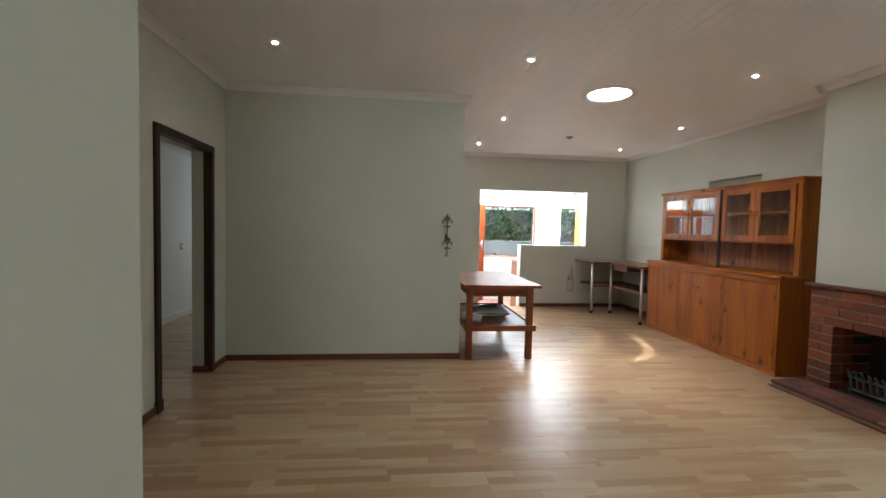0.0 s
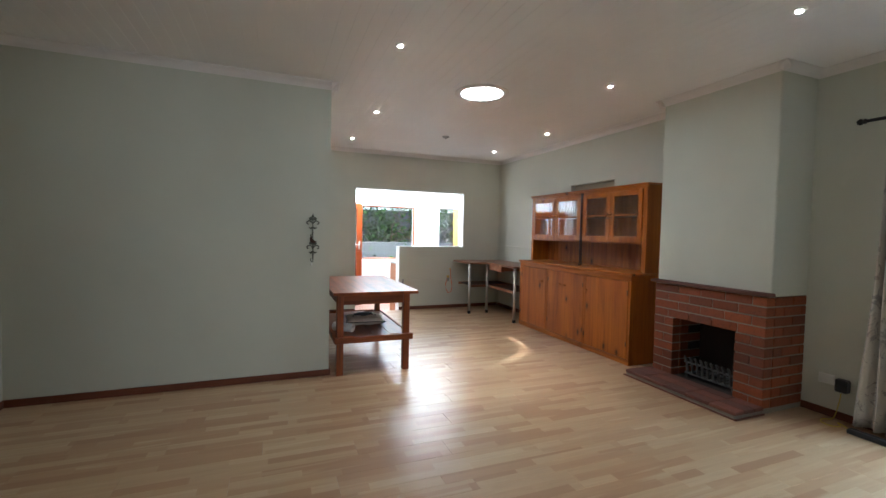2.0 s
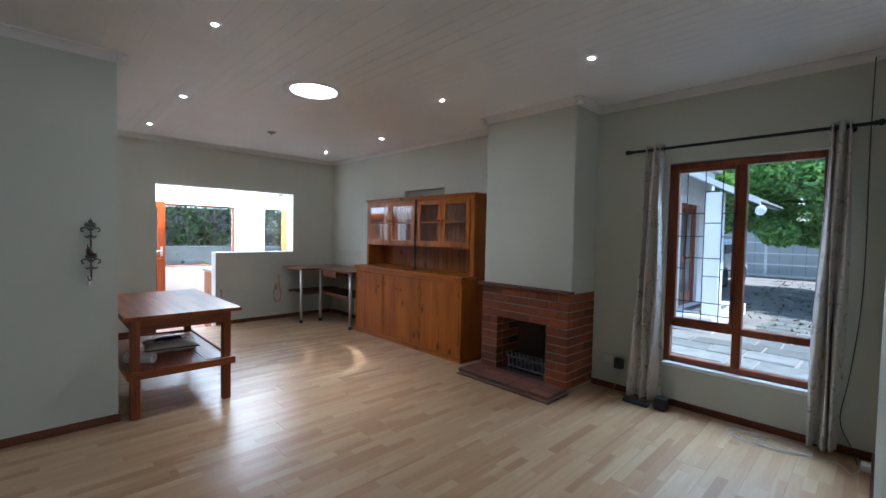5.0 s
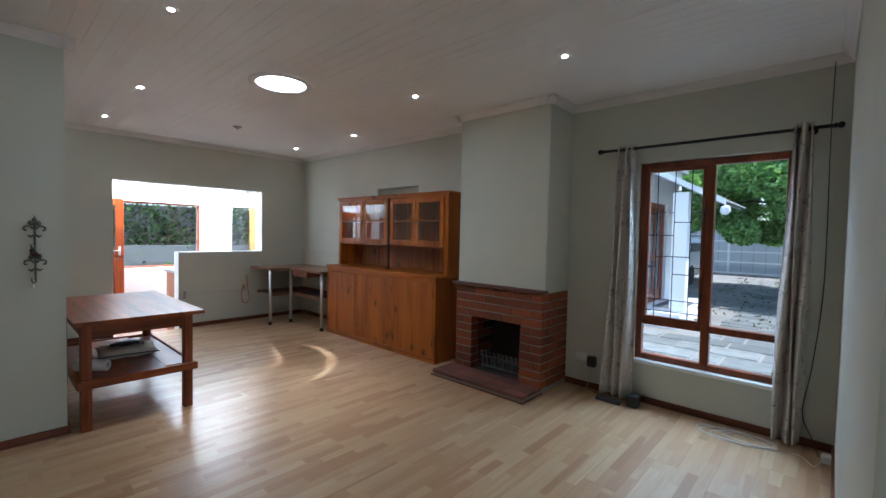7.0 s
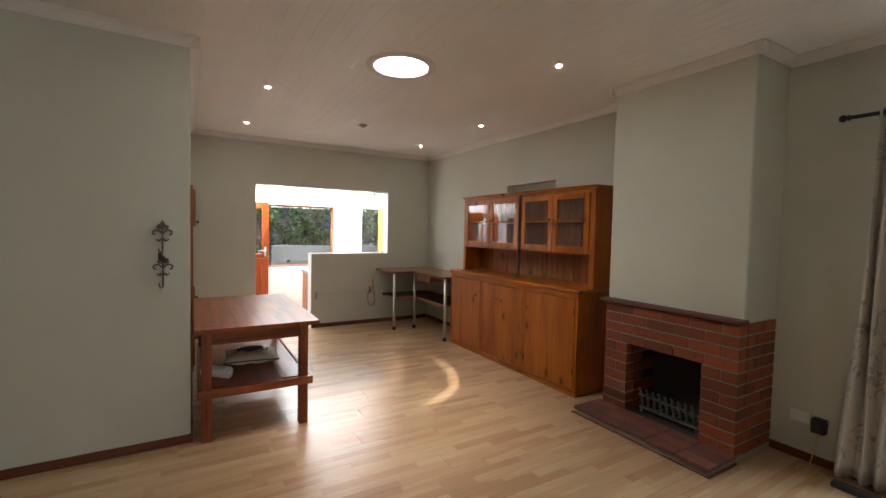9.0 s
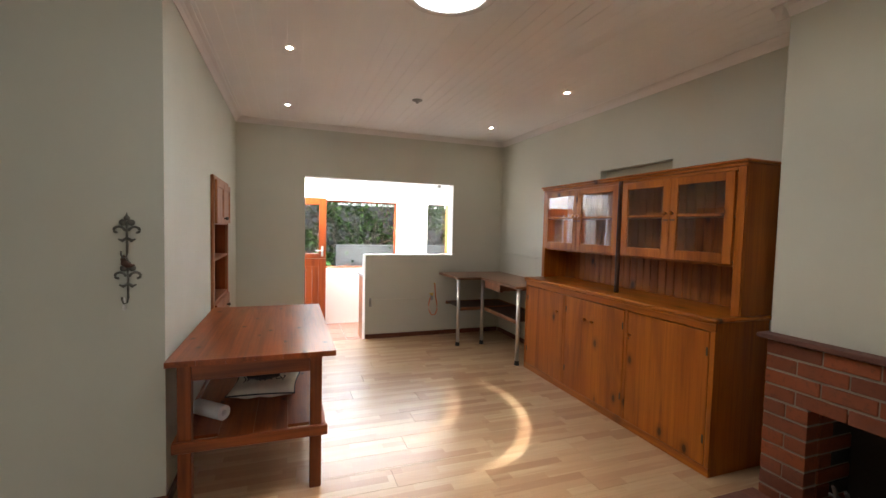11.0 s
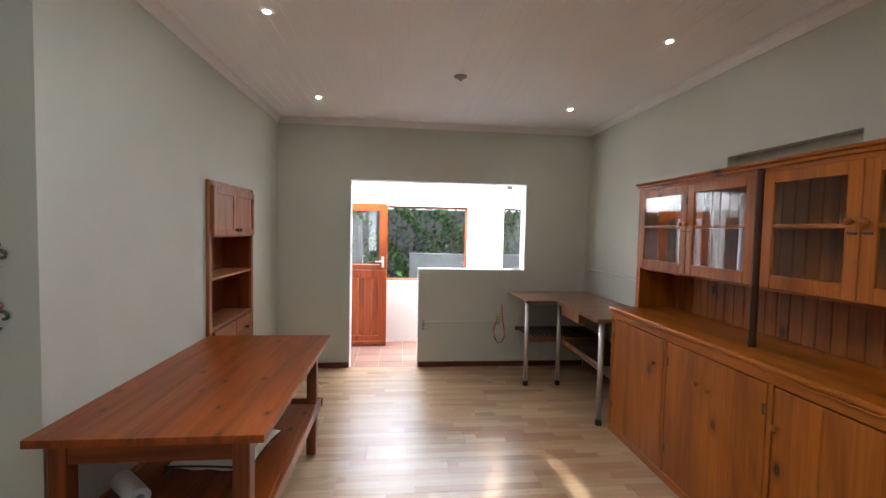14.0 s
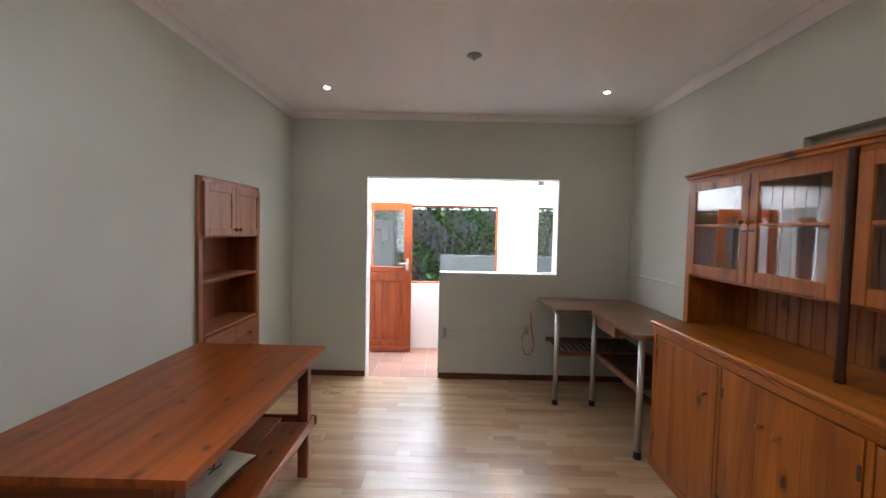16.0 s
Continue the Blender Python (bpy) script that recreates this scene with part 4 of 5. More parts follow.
def pillow(at, sx, sy, h, turn):
    pi = thing("cushion", at, "cream cotton cushion with black piped edge on the table shelf", "cushion")
    pi.rotation_euler = (0, 0, radians(turn))
    n_ = 20
    bm = bmesh.new()
    top, bot = [], []
    for j in range(n_ + 1):
        for k, (rows, s) in enumerate(((top, 1), (bot, -1))):
            row = []
            for i in range(n_ + 1):
                u, w = i / n_ * 2 - 1, j / n_ * 2 - 1
                pinch = 1 - 0.07 * (1 - abs(u) ** 2) * abs(w) ** 6
                puff = max(0.0, (1 - u ** 4) * (1 - w ** 4)) ** 0.55
                wr = 0.006 * math.sin(9 * u + 5 * w) * puff
                row.append((u * sx / 2 * (1 - 0.07 * (1 - w * w) * abs(u) ** 6), w * sy / 2 * pinch, h / 2 + s * puff * h / 2 + wr))
            rows.append(row)
    for rows, s in ((top, 1), (bot, -1)):
        vs = [[bm.verts.new(p) for p in row] for row in rows]
        for j in range(n_):
            for i in range(n_):
                bm.faces.new((vs[j][i], vs[j][i + 1], vs[j + 1][i + 1], vs[j + 1][i]))
    bmesh.ops.remove_doubles(bm, verts=bm.verts, dist=0.0004)
    bmesh.ops.recalc_face_normals(bm, faces=bm.faces)
    me = bpy.data.meshes.new("cover")
    bm.to_mesh(me)
    bm.free()
    me.materials.append(CUSHION)
    me.shade_smooth()
    ob = new("cover", me)
    ob.parent = pi
    edge = [top[0][i] for i in range(n_ + 1)] + [top[j][n_] for j in range(1, n_ + 1)] + [top[n_][i] for i in range(n_ - 1, -1, -1)] + [top[j][0] for j in range(n_ - 1, -1, -1)]
    bm = bmesh.new()
    add_tube(bm, edge, 0.005)
    me = bpy.data.meshes.new("piping")
    bm.to_mesh(me)
    bm.free()
    me.materials.append(CLOTH_DARK)
    ob = new("piping", me)
    ob.parent = pi
    # brushed black print: strokes that cannot be read
    bm = bmesh.new()
    rp = random.Random(7)
    for i in range(9):
        x = -0.13 + i * 0.032
        pts = []
        for k in range(5):
            px, py = x + rp.uniform(-0.012, 0.02), -0.05 + k * 0.022 + rp.uniform(-0.01, 0.01)
            u, w = px / (sx / 2), py / (sy / 2)
            puff = max(0.0, (1 - u ** 4) * (1 - w ** 4)) ** 0.55
            pts.append((px, py, h / 2 + puff * h / 2 + 0.006 * math.sin(9 * u + 5 * w) * puff + 0.001))
        add_tube(bm, pts, 0.0035, 5)
    me = bpy.data.meshes.new("print")
    bm.to_mesh(me)
    bm.free()
    me.materials.append(CLOTH_DARK)
    ob = new("print", me)
    ob.parent = pi
    return pi


pillow((2.87, 5.24, 0.363), 0.42, 0.40, 0.09, -6)
cl = thing("folded_cloth", (2.86, 5.25, 0.452), "small dark folded cloth lying on the cushion", "cloth")
bm = bmesh.new()
bmesh.ops.create_icosphere(bm, subdivisions=3, radius=1.0)
for v in bm.verts:
    w_ = noise.noise(v.co * 1.7) * 0.35 + noise.noise(v.co * 4.0) * 0.15
    v.co = Vector((2.86 + v.co.x * (0.11 + 0.05 * w_), 5.25 + v.co.y * (0.055 + 0.03 * w_), 0.462 + max(v.co.z, -0.5) * (0.020 + 0.012 * w_)))
finish(bm, "folds", CLOTH_DARK, cl, True)
roll = thing("paper_towel_roll", (2.60, 4.70, 0.363), "white paper towel roll lying on the table shelf", "paper roll")
bm = bmesh.new()
d = Vector((0.74, -0.67, 0)).normalized()
c0 = Vector((2.500, 4.97, 0.363 + 0.044))
prof = [(0.019, 0.0), (0.042, 0.0), (0.044, 0.003), (0.044, 0.222), (0.042, 0.225), (0.019, 0.225)]
turn = d.to_track_quat("Z", "Y").to_matrix()
rings = [[bm.verts.new(c0 + turn @ Vector((r * math.cos(i * math.tau / 24), r * math.sin(i * math.tau / 24), h))) for i in range(24)] for r, h in prof]
for u, w in zip(rings, rings[1:] + rings[:1]):
    for i in range(24):
        bm.faces.new((u[i], u[(i + 1) % 24], w[(i + 1) % 24], w[i]))
finish(bm, "paper", PAPER, roll)

# ---- corner desk ----
desk = thing("corner_desk", (5.6, 7.1, 0), "L-shaped brown wooden corner desk on steel tube legs", "desk")
bm = bmesh.new()
pts = [(5.015, 7.755), (5.045, 7.085), (5.365, 7.085), (5.365, 6.19), (X_R - 0.004, 6.19), (X_R - 0.004, 7.755)]
lo = [bm.verts.new((x, y, 0.862)) for x, y in pts]
hi = [bm.verts.new((x, y, 0.892)) for x, y in pts]
bm.faces.new(lo[::-1])
bm.faces.new(hi)
for i in range(6):
    bm.faces.new((lo[i], lo[(i + 1) % 6], hi[(i + 1) % 6], hi[i]))
bmesh.ops.bevel(bm, geom=list(bm.edges), offset=0.004, segments=2, affect="EDGES")
finish(bm, "top", DESK_WOOD, desk)
for x, y in ((5.077, 7.147), (5.418, 7.148), (5.430, 6.237)):
    bm = bmesh.new()
    add_rod(bm, (x, y, 0.02), (x, y, 0.862), 0.0225, 18)
    add_rod(bm, (x, y, 0.850), (x, y, 0.8615), 0.034, 18)
    finish(bm, "leg", STEEL, desk, True)
    bm = bmesh.new()
    add_lathe(bm, (x, y, 0), (0, 0, 1), [(0.028, 0), (0.030, 0.008), (0.026, 0.03), (0.0235, 0.05)], 18)
    finish(bm, "foot", BLACK, desk, True)
boxes("drawer", DESK_EDGE, desk, [((5.385, 6.60, 0.765), (5.43, 7.02, 0.861))], 0.003)
boxes("drawer_box", DESK_EDGE, desk, [((5.43, 6.62, 0.775), (5.85, 7.00, 0.861))], 0.002)
boxes("shelf_frame", DESK_EDGE, desk, [((5.10, 7.155, 0.452), (5.90, 7.18, 0.495)), ((5.10, 7.66, 0.452), (5.90, 7.685, 0.495)), ((5.432, 6.26, 0.452), (5.457, 7.125, 0.495)), ((5.90, 6.26, 0.452), (5.925, 7.685, 0.495))], 0.003)
bm = bmesh.new()
for i in range(14):
    x = 5.115 + i * 0.056
    add_box(bm, (x, 7.18, 0.478), (x + 0.036, 7.66, 0.492), 0.002)
finish(bm, "slats", SLAT_DARK, desk)
bm = bmesh.new()
for i in range(15):
    y = 6.275 + i * 0.057
    add_box(bm, (5.457, y, 0.478), (5.90, y + 0.036, 0.492), 0.002)
finish(bm, "slats", SLAT_DARK, desk)

# ---- shelves set into the wall ----
sh = thing("recessed_shelf", (X_D, 6.485, 0.1), "red pine shelf unit set into the wall with two small doors", "shelf unit")
SY0, SY1, ST = 6.035, 6.935, 1.912
FXX = X_D + 0.024
boxes("frame", PINE_Z, sh, [((X_D, SY0, 0.08), (FXX, SY0 + 0.05, ST)), ((X_D, SY1 - 0.05, 0.08), (FXX, SY1, ST)), ((X_D, SY0 + 0.05, ST - 0.045), (FXX, SY1 - 0.05, ST)), ((X_D, SY0 + 0.05, 0.08), (FXX, SY1 - 0.05, 0.12))], 0.004)
boxes("lining", TABLE_Z, sh, [((2.19, 6.063, 0.105), (X_D, 6.085, 1.876)), ((2.19, 6.885, 0.105), (X_D, 6.907, 1.876)), ((2.17, 6.063, 0.105), (2.189, 6.907, 1.876))], 0.001)
boxes("shelf", PINE_Y, sh, [((2.19, 6.086, z), (FXX - 0.003, 6.884, z + 0.022)) for z in (1.19, 0.825, 1.50, 0.60)], 0.004)
for ya, yb in ((6.072, 6.483), (6.487, 6.898)):
    za, zb = 1.512, 1.875
    d = boxes("door", PINE_Z, sh, [((FXX + 0.001, ya, za), (FXX + 0.022, ya + 0.055, zb)), ((FXX + 0.001, yb - 0.055, za), (FXX + 0.022, yb, zb)), ((FXX + 0.001, ya + 0.055, za), (FXX + 0.022, yb - 0.055, za + 0.055)),
                                   ((FXX + 0.001, ya + 0.055, zb - 0.055), (FXX + 0.022, yb - 0.055, zb)), ((FXX + 0.004, ya + 0.05, za + 0.05), (FXX + 0.014, yb - 0.05, zb - 0.05))], 0.003)
    knob(d, (FXX + 0.022, yb - 0.028 if ya < 6.3 else ya + 0.028, za + 0.045), KNOB, (1, 0, 0))
for ya, yb in ((6.088, 6.484), (6.488, 6.884)):
    d = boxes("drawer", PINE_Y, sh, [((FXX - 0.02, ya, 0.63), (FXX + 0.016, yb, 0.820))], 0.004)
    knob(d, (FXX + 0.016, (ya + yb) / 2, 0.725), KNOB, (1, 0, 0))
for ya, yb in ((6.088, 6.484), (6.488, 6.884)):
    boxes("lower_door", PINE_Z, sh, [((FXX - 0.02, ya, 0.125), (FXX + 0.014, yb, 0.615))], 0.004)

# ---- wall ornament: two scroll hooks with a bird between ----
orn = thing("wall_ornament", (2.252, Y_P, 1.33), "grey pewter scroll hook ornament with a small rusty bird", "wall ornament")
bm = bmesh.new()


def scroll(bm, cx, cz, s):
    yq = Y_P - 0.012
    for side in (-1, 1):
        pts = []
        for k in range(14):
            an = k / 13 * 4.6
            r = 0.034 * s * (1 - 0.055 * k)
            pts.append((cx + side * (0.038 * s - r * math.cos(an) * 0.9), yq, cz - 0.01 * s + r * math.sin(an) * 0.8))
        add_tube(bm, pts, 0.0065 * s, 6)
        add_tube(bm, [(cx, yq, cz - 0.045 * s), (cx + side * 0.02 * s, yq, cz - 0.06 * s), (cx + side * 0.036 * s, yq - 0.004, cz - 0.05 * s)], [0.007, 0.009, 0.004], 6)
        add_lathe(bm, (cx + side * 0.018 * s, Y_P - 0.004, cz + 0.032 * s), (0, -1, 0), [(0.016 * s, 0), (0.017 * s, 0.006), (0.010 * s, 0.012)], 10)
    add_lathe(bm, (cx, Y_P - 0.004, cz + 0.055 * s), (0, -1, 0), [(0.013 * s, 0), (0.014 * s, 0.006), (0.006 * s, 0.014)], 10)
    add_rod(bm, (cx, yq, cz + 0.06 * s), (cx, yq, cz + 0.083 * s), 0.006 * s, 8, 0.002)
    add_rod(bm, (cx, yq, cz + 0.04 * s), (cx, yq, cz - 0.12 * s), 0.0055 * s, 8)
    add_tube(bm, [(cx, yq, cz - 0.115 * s), (cx, yq - 0.012, cz - 0.14 * s), (cx - 0.012, yq - 0.022, cz - 0.145 * s), (cx - 0.02, yq - 0.022, cz - 0.125 * s), (cx - 0.02, yq - 0.02, cz - 0.11 * s)], 0.0045 * s, 6)


scroll(bm, 2.252, 1.475, 1.0)
scroll(bm, 2.254, 1.245, 1.0)
add_rod(bm, (2.250, Y_P - 0.014, 1.36), (2.250, Y_P - 0.014, 1.325), 0.0015, 5)
finish(bm, "scrolls", PEWTER, orn, True)
bm = bmesh.new()
add_tube(bm, [(2.240, Y_P - 0.016, 1.345), (2.236, Y_P - 0.016, 1.325), (2.240, Y_P - 0.016, 1.305), (2.254, Y_P - 0.016, 1.293), (2.272, Y_P - 0.016, 1.290), (2.285, Y_P - 0.016, 1.294)], [0.003, 0.012, 0.017, 0.015, 0.009, 0.003], 10)
finish(bm, "bird", RUST, orn, True)
bm = bmesh.new()
add_lathe(bm, (2.240, Y_P - 0.02, 1.10), (0, 0, -1), [(0.002, -0.03), (0.004, -0.02), (0.006, 0), (0.010, 0.03), (0.008, 0.034)], 8)
finish(bm, "pendant", WHITE, orn, True)

# ---- dry twig on the floor by the table ----
twig = thing("dry_twig", (2.99, 7.28, 0.0), "small dry grass twig lying on the laminate floor", "twig")
bm = bmesh.new()
for tx, ty, bend in ((0.0, 0.0, 0.05), (0.02, 0.03, -0.04), (-0.05, 0.02, 0.03), (0.05, -0.02, 0.06)):
    add_tube(bm, [(2.94 + tx, 7.25 + ty, 0.003), (2.98 + tx, 7.25 + ty + bend, 0.008), (3.03 + tx, 7.27 + ty, 0.005), (3.07 + tx, 7.30 + ty - bend, 0.003)], [0.003, 0.003, 0.0025, 0.0015], 5)
finish(bm, "stalks", paint("dry_grass", (0.30, 0.22, 0.09), 0.8), twig, True)

# ---- pipes and gas on the half wall ----
pipe = tagged(finish((lambda b: (add_box(b, (4.06, Y_F - 0.012, 0.515), (4.95, Y_F, 0.53), 0.002), b)[1])(bmesh.new()), "wall_conduit", WALL), "painted-over pipe run along the half wall", "conduit")
tap = thing("pipe_stub", (4.045, Y_F, 0.50), "grey capped water pipe stub on the wall", "pipe fitting")
bm = bmesh.new()
add_rod(bm, (4.045, Y_F, 0.51), (4.045, Y_F - 0.045, 0.51), 0.012, 10)
add_rod(bm, (4.045, Y_F - 0.035, 0.555), (4.045, Y_F - 0.035, 0.475), 0.016, 10)
add_rod(bm, (4.045, Y_F - 0.035, 0.475), (4.045, Y_F - 0.035, 0.445), 0.021, 8)
finish(bm, "stub", GREY_METAL, tap, True)
gas = thing("gas_hose", (4.95, Y_F, 0.55), "looped orange gas hose on a yellow wall valve", "gas hose")
bm = bmesh.new()
hp = [(4.955, Y_F - 0.03, 0.73), (4.958, Y_F - 0.035, 0.66), (4.965, Y_F - 0.04, 0.56), (4.985, Y_F - 0.045, 0.45), (4.99, Y_F - 0.045, 0.36), (4.96, Y_F - 0.045, 0.295), (4.91, Y_F - 0.04, 0.29), (4.875, Y_F - 0.04, 0.35), (4.865, Y_F - 0.04, 0.44), (4.885, Y_F - 0.035, 0.52), (4.915, Y_F - 0.03, 0.56)]
add_tube(bm, hp, 0.008, 8)
finish(bm, "hose", HOSE, gas, True)
bm = bmesh.new()
add_rod(bm, (4.915, Y_F, 0.575), (4.915, Y_F - 0.05, 0.575), 0.014, 10)
add_box(bm, (4.87, Y_F - 0.055, 0.59), (4.93, Y_F - 0.045, 0.605), 0.003)
finish(bm, "valve", BRASS, gas)
boxes("hose_clip", BRASS, gas, [((4.948, Y_F - 0.04, 0.72), (4.962, Y_F, 0.74))])
boxes("valve_body", GREY_METAL, gas, [((4.895, Y_F - 0.045, 0.50), (4.935, Y_F - 0.004, 0.565))], 0.005)
co = finish((lambda b: (add_box(b, (X_R - 0.022, Y_F - 0.022, 0.0), (X_R - 0.002, Y_F - 0.002, H_CEIL - 0.06), 0.003), add_box(b, (X_R - 0.014, 6.19, 1.155), (X_R - 0.001, Y_F - 0.023, 1.175), 0.003), b)[2])(bmesh.new()), "cable_trunking", WALL)
tagged(co, "painted cable trunking in the room corner", "conduit")

# ---- ceiling fittings ----
def downlight(x, y):
    dl = thing("downlight", (x, y, H_CEIL), "small white recessed ceiling downlight, switched on", "downlight", "ceiling downlights")
    bm = bmesh.new()
    add_lathe(bm, (x, y, H_CEIL), (0, 0, -1), [(0.040, 0.0), (0.039, 0.004), (0.034, 0.006)], 24)
    finish(bm, "ring", WHITE, dl, False)
    bm = bmesh.new()
    add_lathe(bm, (x, y, H_CEIL - 0.0055), (0, 0, -1), [(0.018, 0.0), (0.018, 0.001), (0.014, 0.0015)], 24)
    finish(bm, "lens", LAMP_GLOW, dl, False)
    return dl


first = downlight(2.782, 3.592)
for x, y in ((0.778, 3.587), (3.012, 5.414), (2.997, 6.970), (4.793, 3.617), (5.395, 5.440), (5.381, 6.955), (4.852, 2.13), (2.80, 1.75)):
    copy_thing(first, pose(x, y, H_CEIL))
sk = thing("skylight", (3.815, 4.30, H_CEIL), "round tubular skylight with white rim and bright diffuser", "skylight")
bm = bmesh.new()
R = 0.268
rings = [[bm.verts.new((3.815 + r * math.cos(i * math.tau / 48), 4.30 + r * math.sin(i * math.tau / 48), H_CEIL - h)) for i in range(48)] for r, h in ((R, 0), (R, 0.006), (R - 0.012, 0.012), (R - 0.057, 0.014), (R - 0.063, 0.010), (R - 0.065, 0.0))]
for u, w in zip(rings, rings[1:]):
    for i in range(48):
        bm.faces.new((u[i], u[(i + 1) % 48], w[(i + 1) % 48], w[i]))
finish(bm, "rim", TRIM, sk, True)
bm = bmesh.new()
add_lathe(bm, (SKX - 0.024, SKY + 0.007, H_CEIL + 0.006), (0, 0, -1), [(0.2145, 0.0), (0.214, 0.003), (0.15, 0.006), (0.08, 0.009), (0.01, 0.010)], 64)
finish(bm, "diffuser", SKY_GLOW, sk, True)
sm = thing("smoke_detector", (4.211, 6.245, H_CEIL), "small grey ceiling lamp hook plate", "ceiling plate")
bm = bmesh.new()
add_lathe(bm, (4.211, 6.245, H_CEIL), (0, 0, -1), [(0.052, 0), (0.050, 0.008), (0.034, 0.016), (0.014, 0.022), (0.010, 0.035), (0.002, 0.036)], 24)
finish(bm, "body", GREY_METAL, sm, True)

# ---- kitchen things ----
door = thing("stable_door", (3.17, 9.13, FLOOR_K), "varnished red timber stable door, open, glazed upper half", "door")
dx0, dx1, dyA, dyB = 2.765, 3.572, 9.11, 9.152
boxes("upper_leaf", MERANTI, door, [((dx0, dyA, 0.992), (dx0 + 0.11, dyB, 1.948)), ((dx1 - 0.11, dyA, 0.992), (dx1, dyB, 1.948)), ((dx0 + 0.11, dyA, 1.838), (dx1 - 0.11, dyB, 1.948)), ((dx0 + 0.11, dyA, 0.992), (dx1 - 0.11, dyB, 1.065))], 0.004)
pane("pane", (dx0 + 0.10, dyA + 0.018, 1.055), (dx1 - 0.10, dyA + 0.022, 1.85), door)
boxes("lower_leaf", MERANTI, door, [((dx0, dyA, -0.115), (dx0 + 0.11, dyB, 0.985)), ((dx1 - 0.11, dyA, -0.115), (dx1, dyB, 0.985)), ((dx0 + 0.11, dyA, 0.865), (dx1 - 0.11, dyB, 0.985)), ((dx0 + 0.11, dyA, -0.115), (dx1 - 0.11, dyB, 0.03))], 0.004)
for i in range(6):
    w_ = (dx1 - dx0 - 0.22) / 6
    boxes("board", MERANTI, door, [((dx0 + 0.11 + i * w_ + 0.001, dyA + 0.008, 0.03), (dx0 + 0.11 + (i + 1) * w_ - 0.001, dyB - 0.008, 0.865))], 0.005)
boxes("weather_strip", MERANTI, door, [((dx0 + 0.02, dyA - 0.016, -0.09), (dx1 - 0.02, dyA, -0.05))], 0.004)
bm = bmesh.new()
add_box(bm, (dx1 - 0.075, dyA - 0.008, 1.02), (dx1 - 0.04, dyA, 1.18), 0.004)
add_rod(bm, (dx1 - 0.057, dyA, 1.115), (dx1 - 0.057, dyA - 0.05, 1.115), 0.009, 10)
add_rod(bm, (dx1 - 0.05, dyA - 0.046, 1.115), (dx1 - 0.165, dyA - 0.046, 1.110), 0.008, 10)
finish(bm, "handle", STEEL, door, True)


def timber_window(name, xa, xb, za, zb, mat, t, label, mull=()):
    w_ = thing(name, ((xa + xb) / 2, 9.44, za), label, "window")
    tagged(w_, kind="structure")
    ya, yb = 9.43, 9.50
    items = [((xa, ya, za), (xa + t, yb, zb)), ((xb - t, ya, za), (xb, yb, zb)), ((xa + t, ya, za), (xb - t, yb, za + t)), ((xa + t, ya, zb - t), (xb - t, yb, zb))]
    items += [((m - t / 2, ya, za + t), (m + t / 2, yb, zb - t)) for m in mull]
    boxes("frame", mat, w_, items, 0.004)
    pane("pane", (xa + t - 0.005, 9.463, za + t - 0.005), (xb - t + 0.005, 9.467, zb - t + 0.005), w_)
    return w_


timber_window("window_2", 2.95, 4.787, 0.80, 1.935, MERANTI, 0.028, "red timber kitchen window facing the hedge")
timber_window("window_3", 5.345, 5.80, 0.80, 1.935, DARK_WOOD, 0.02, "narrow kitchen window with dark frame")
yf = thing("window_shutter", (5.76, 9.36, 0.80), "yellow pine board beside the narrow kitchen window", "shutter")
boxes("board", YELLOW_WOOD, yf, [((5.69, 9.345, 0.80), (5.80, 9.377, 1.93))], 0.004)
kc = thing("kitchen_cabinet", (4.9, 8.28, FLOOR_K), "wooden kitchen base cabinet with grey worktop behind the half wall", "kitchen cabinet")
boxes("body", PINE_Z, kc, [((4.01, Y_F + 0.22, FLOOR_K), (5.94, 8.50, 0.80))], 0.004)
boxes("worktop", STONE_TOP, kc, [((3.985, Y_F + 0.215, 0.80), (5.945, 8.53, 0.84))], 0.005)
bk = thing("wall_bracket", (5.12, Y_F + 0.15, 2.05), "small white plastic bracket under the opening head", "bracket")
boxes("body", WHITE, bk, [((5.02, Y_F + 0.14, 2.085), (5.10, Y_F + 0.20, 2.130))], 0.01)
st = thing("sill_clip", (5.13, Y_F + 0.1, 1.137), "small white clip on the half wall", "clip")
boxes("body", WHITE, st, [((5.07, Y_F + 0.07, 1.1365), (5.19, Y_F + 0.11, 1.150))], 0.004)

# ---- outside ----
def ground_z(x, y):
    f = min(max((x - 7) / 15, 0), 1)
    return -0.16 + 0.20 * f * f * (3 - 2 * f)


bm = bmesh.new()
xs = [-900, -200, -50, -10, 2, 6.3] + [7 + 0.8 * i for i in range(22)] + [30, 60, 200, 900]
ys = [-900, -200, -50, -10, 0, 2, 4, 7, 9.6, 14, 20, 50, 200, 900]
vs = [[bm.verts.new((x, y, ground_z(x, y) - (0.25 if x < 6.2 and y < 9.6 else 0.0))) for y in ys] for x in xs]
for i in range(len(xs) - 1):
    for j in range(len(ys) - 1):
        bm.faces.new((vs[i][j], vs[i + 1][j], vs[i + 1][j + 1], vs[i][j + 1]))
tagged(finish(bm, "ground", SOIL), "grey-brown soil and gravel yard ground", "ground", kind="structure")

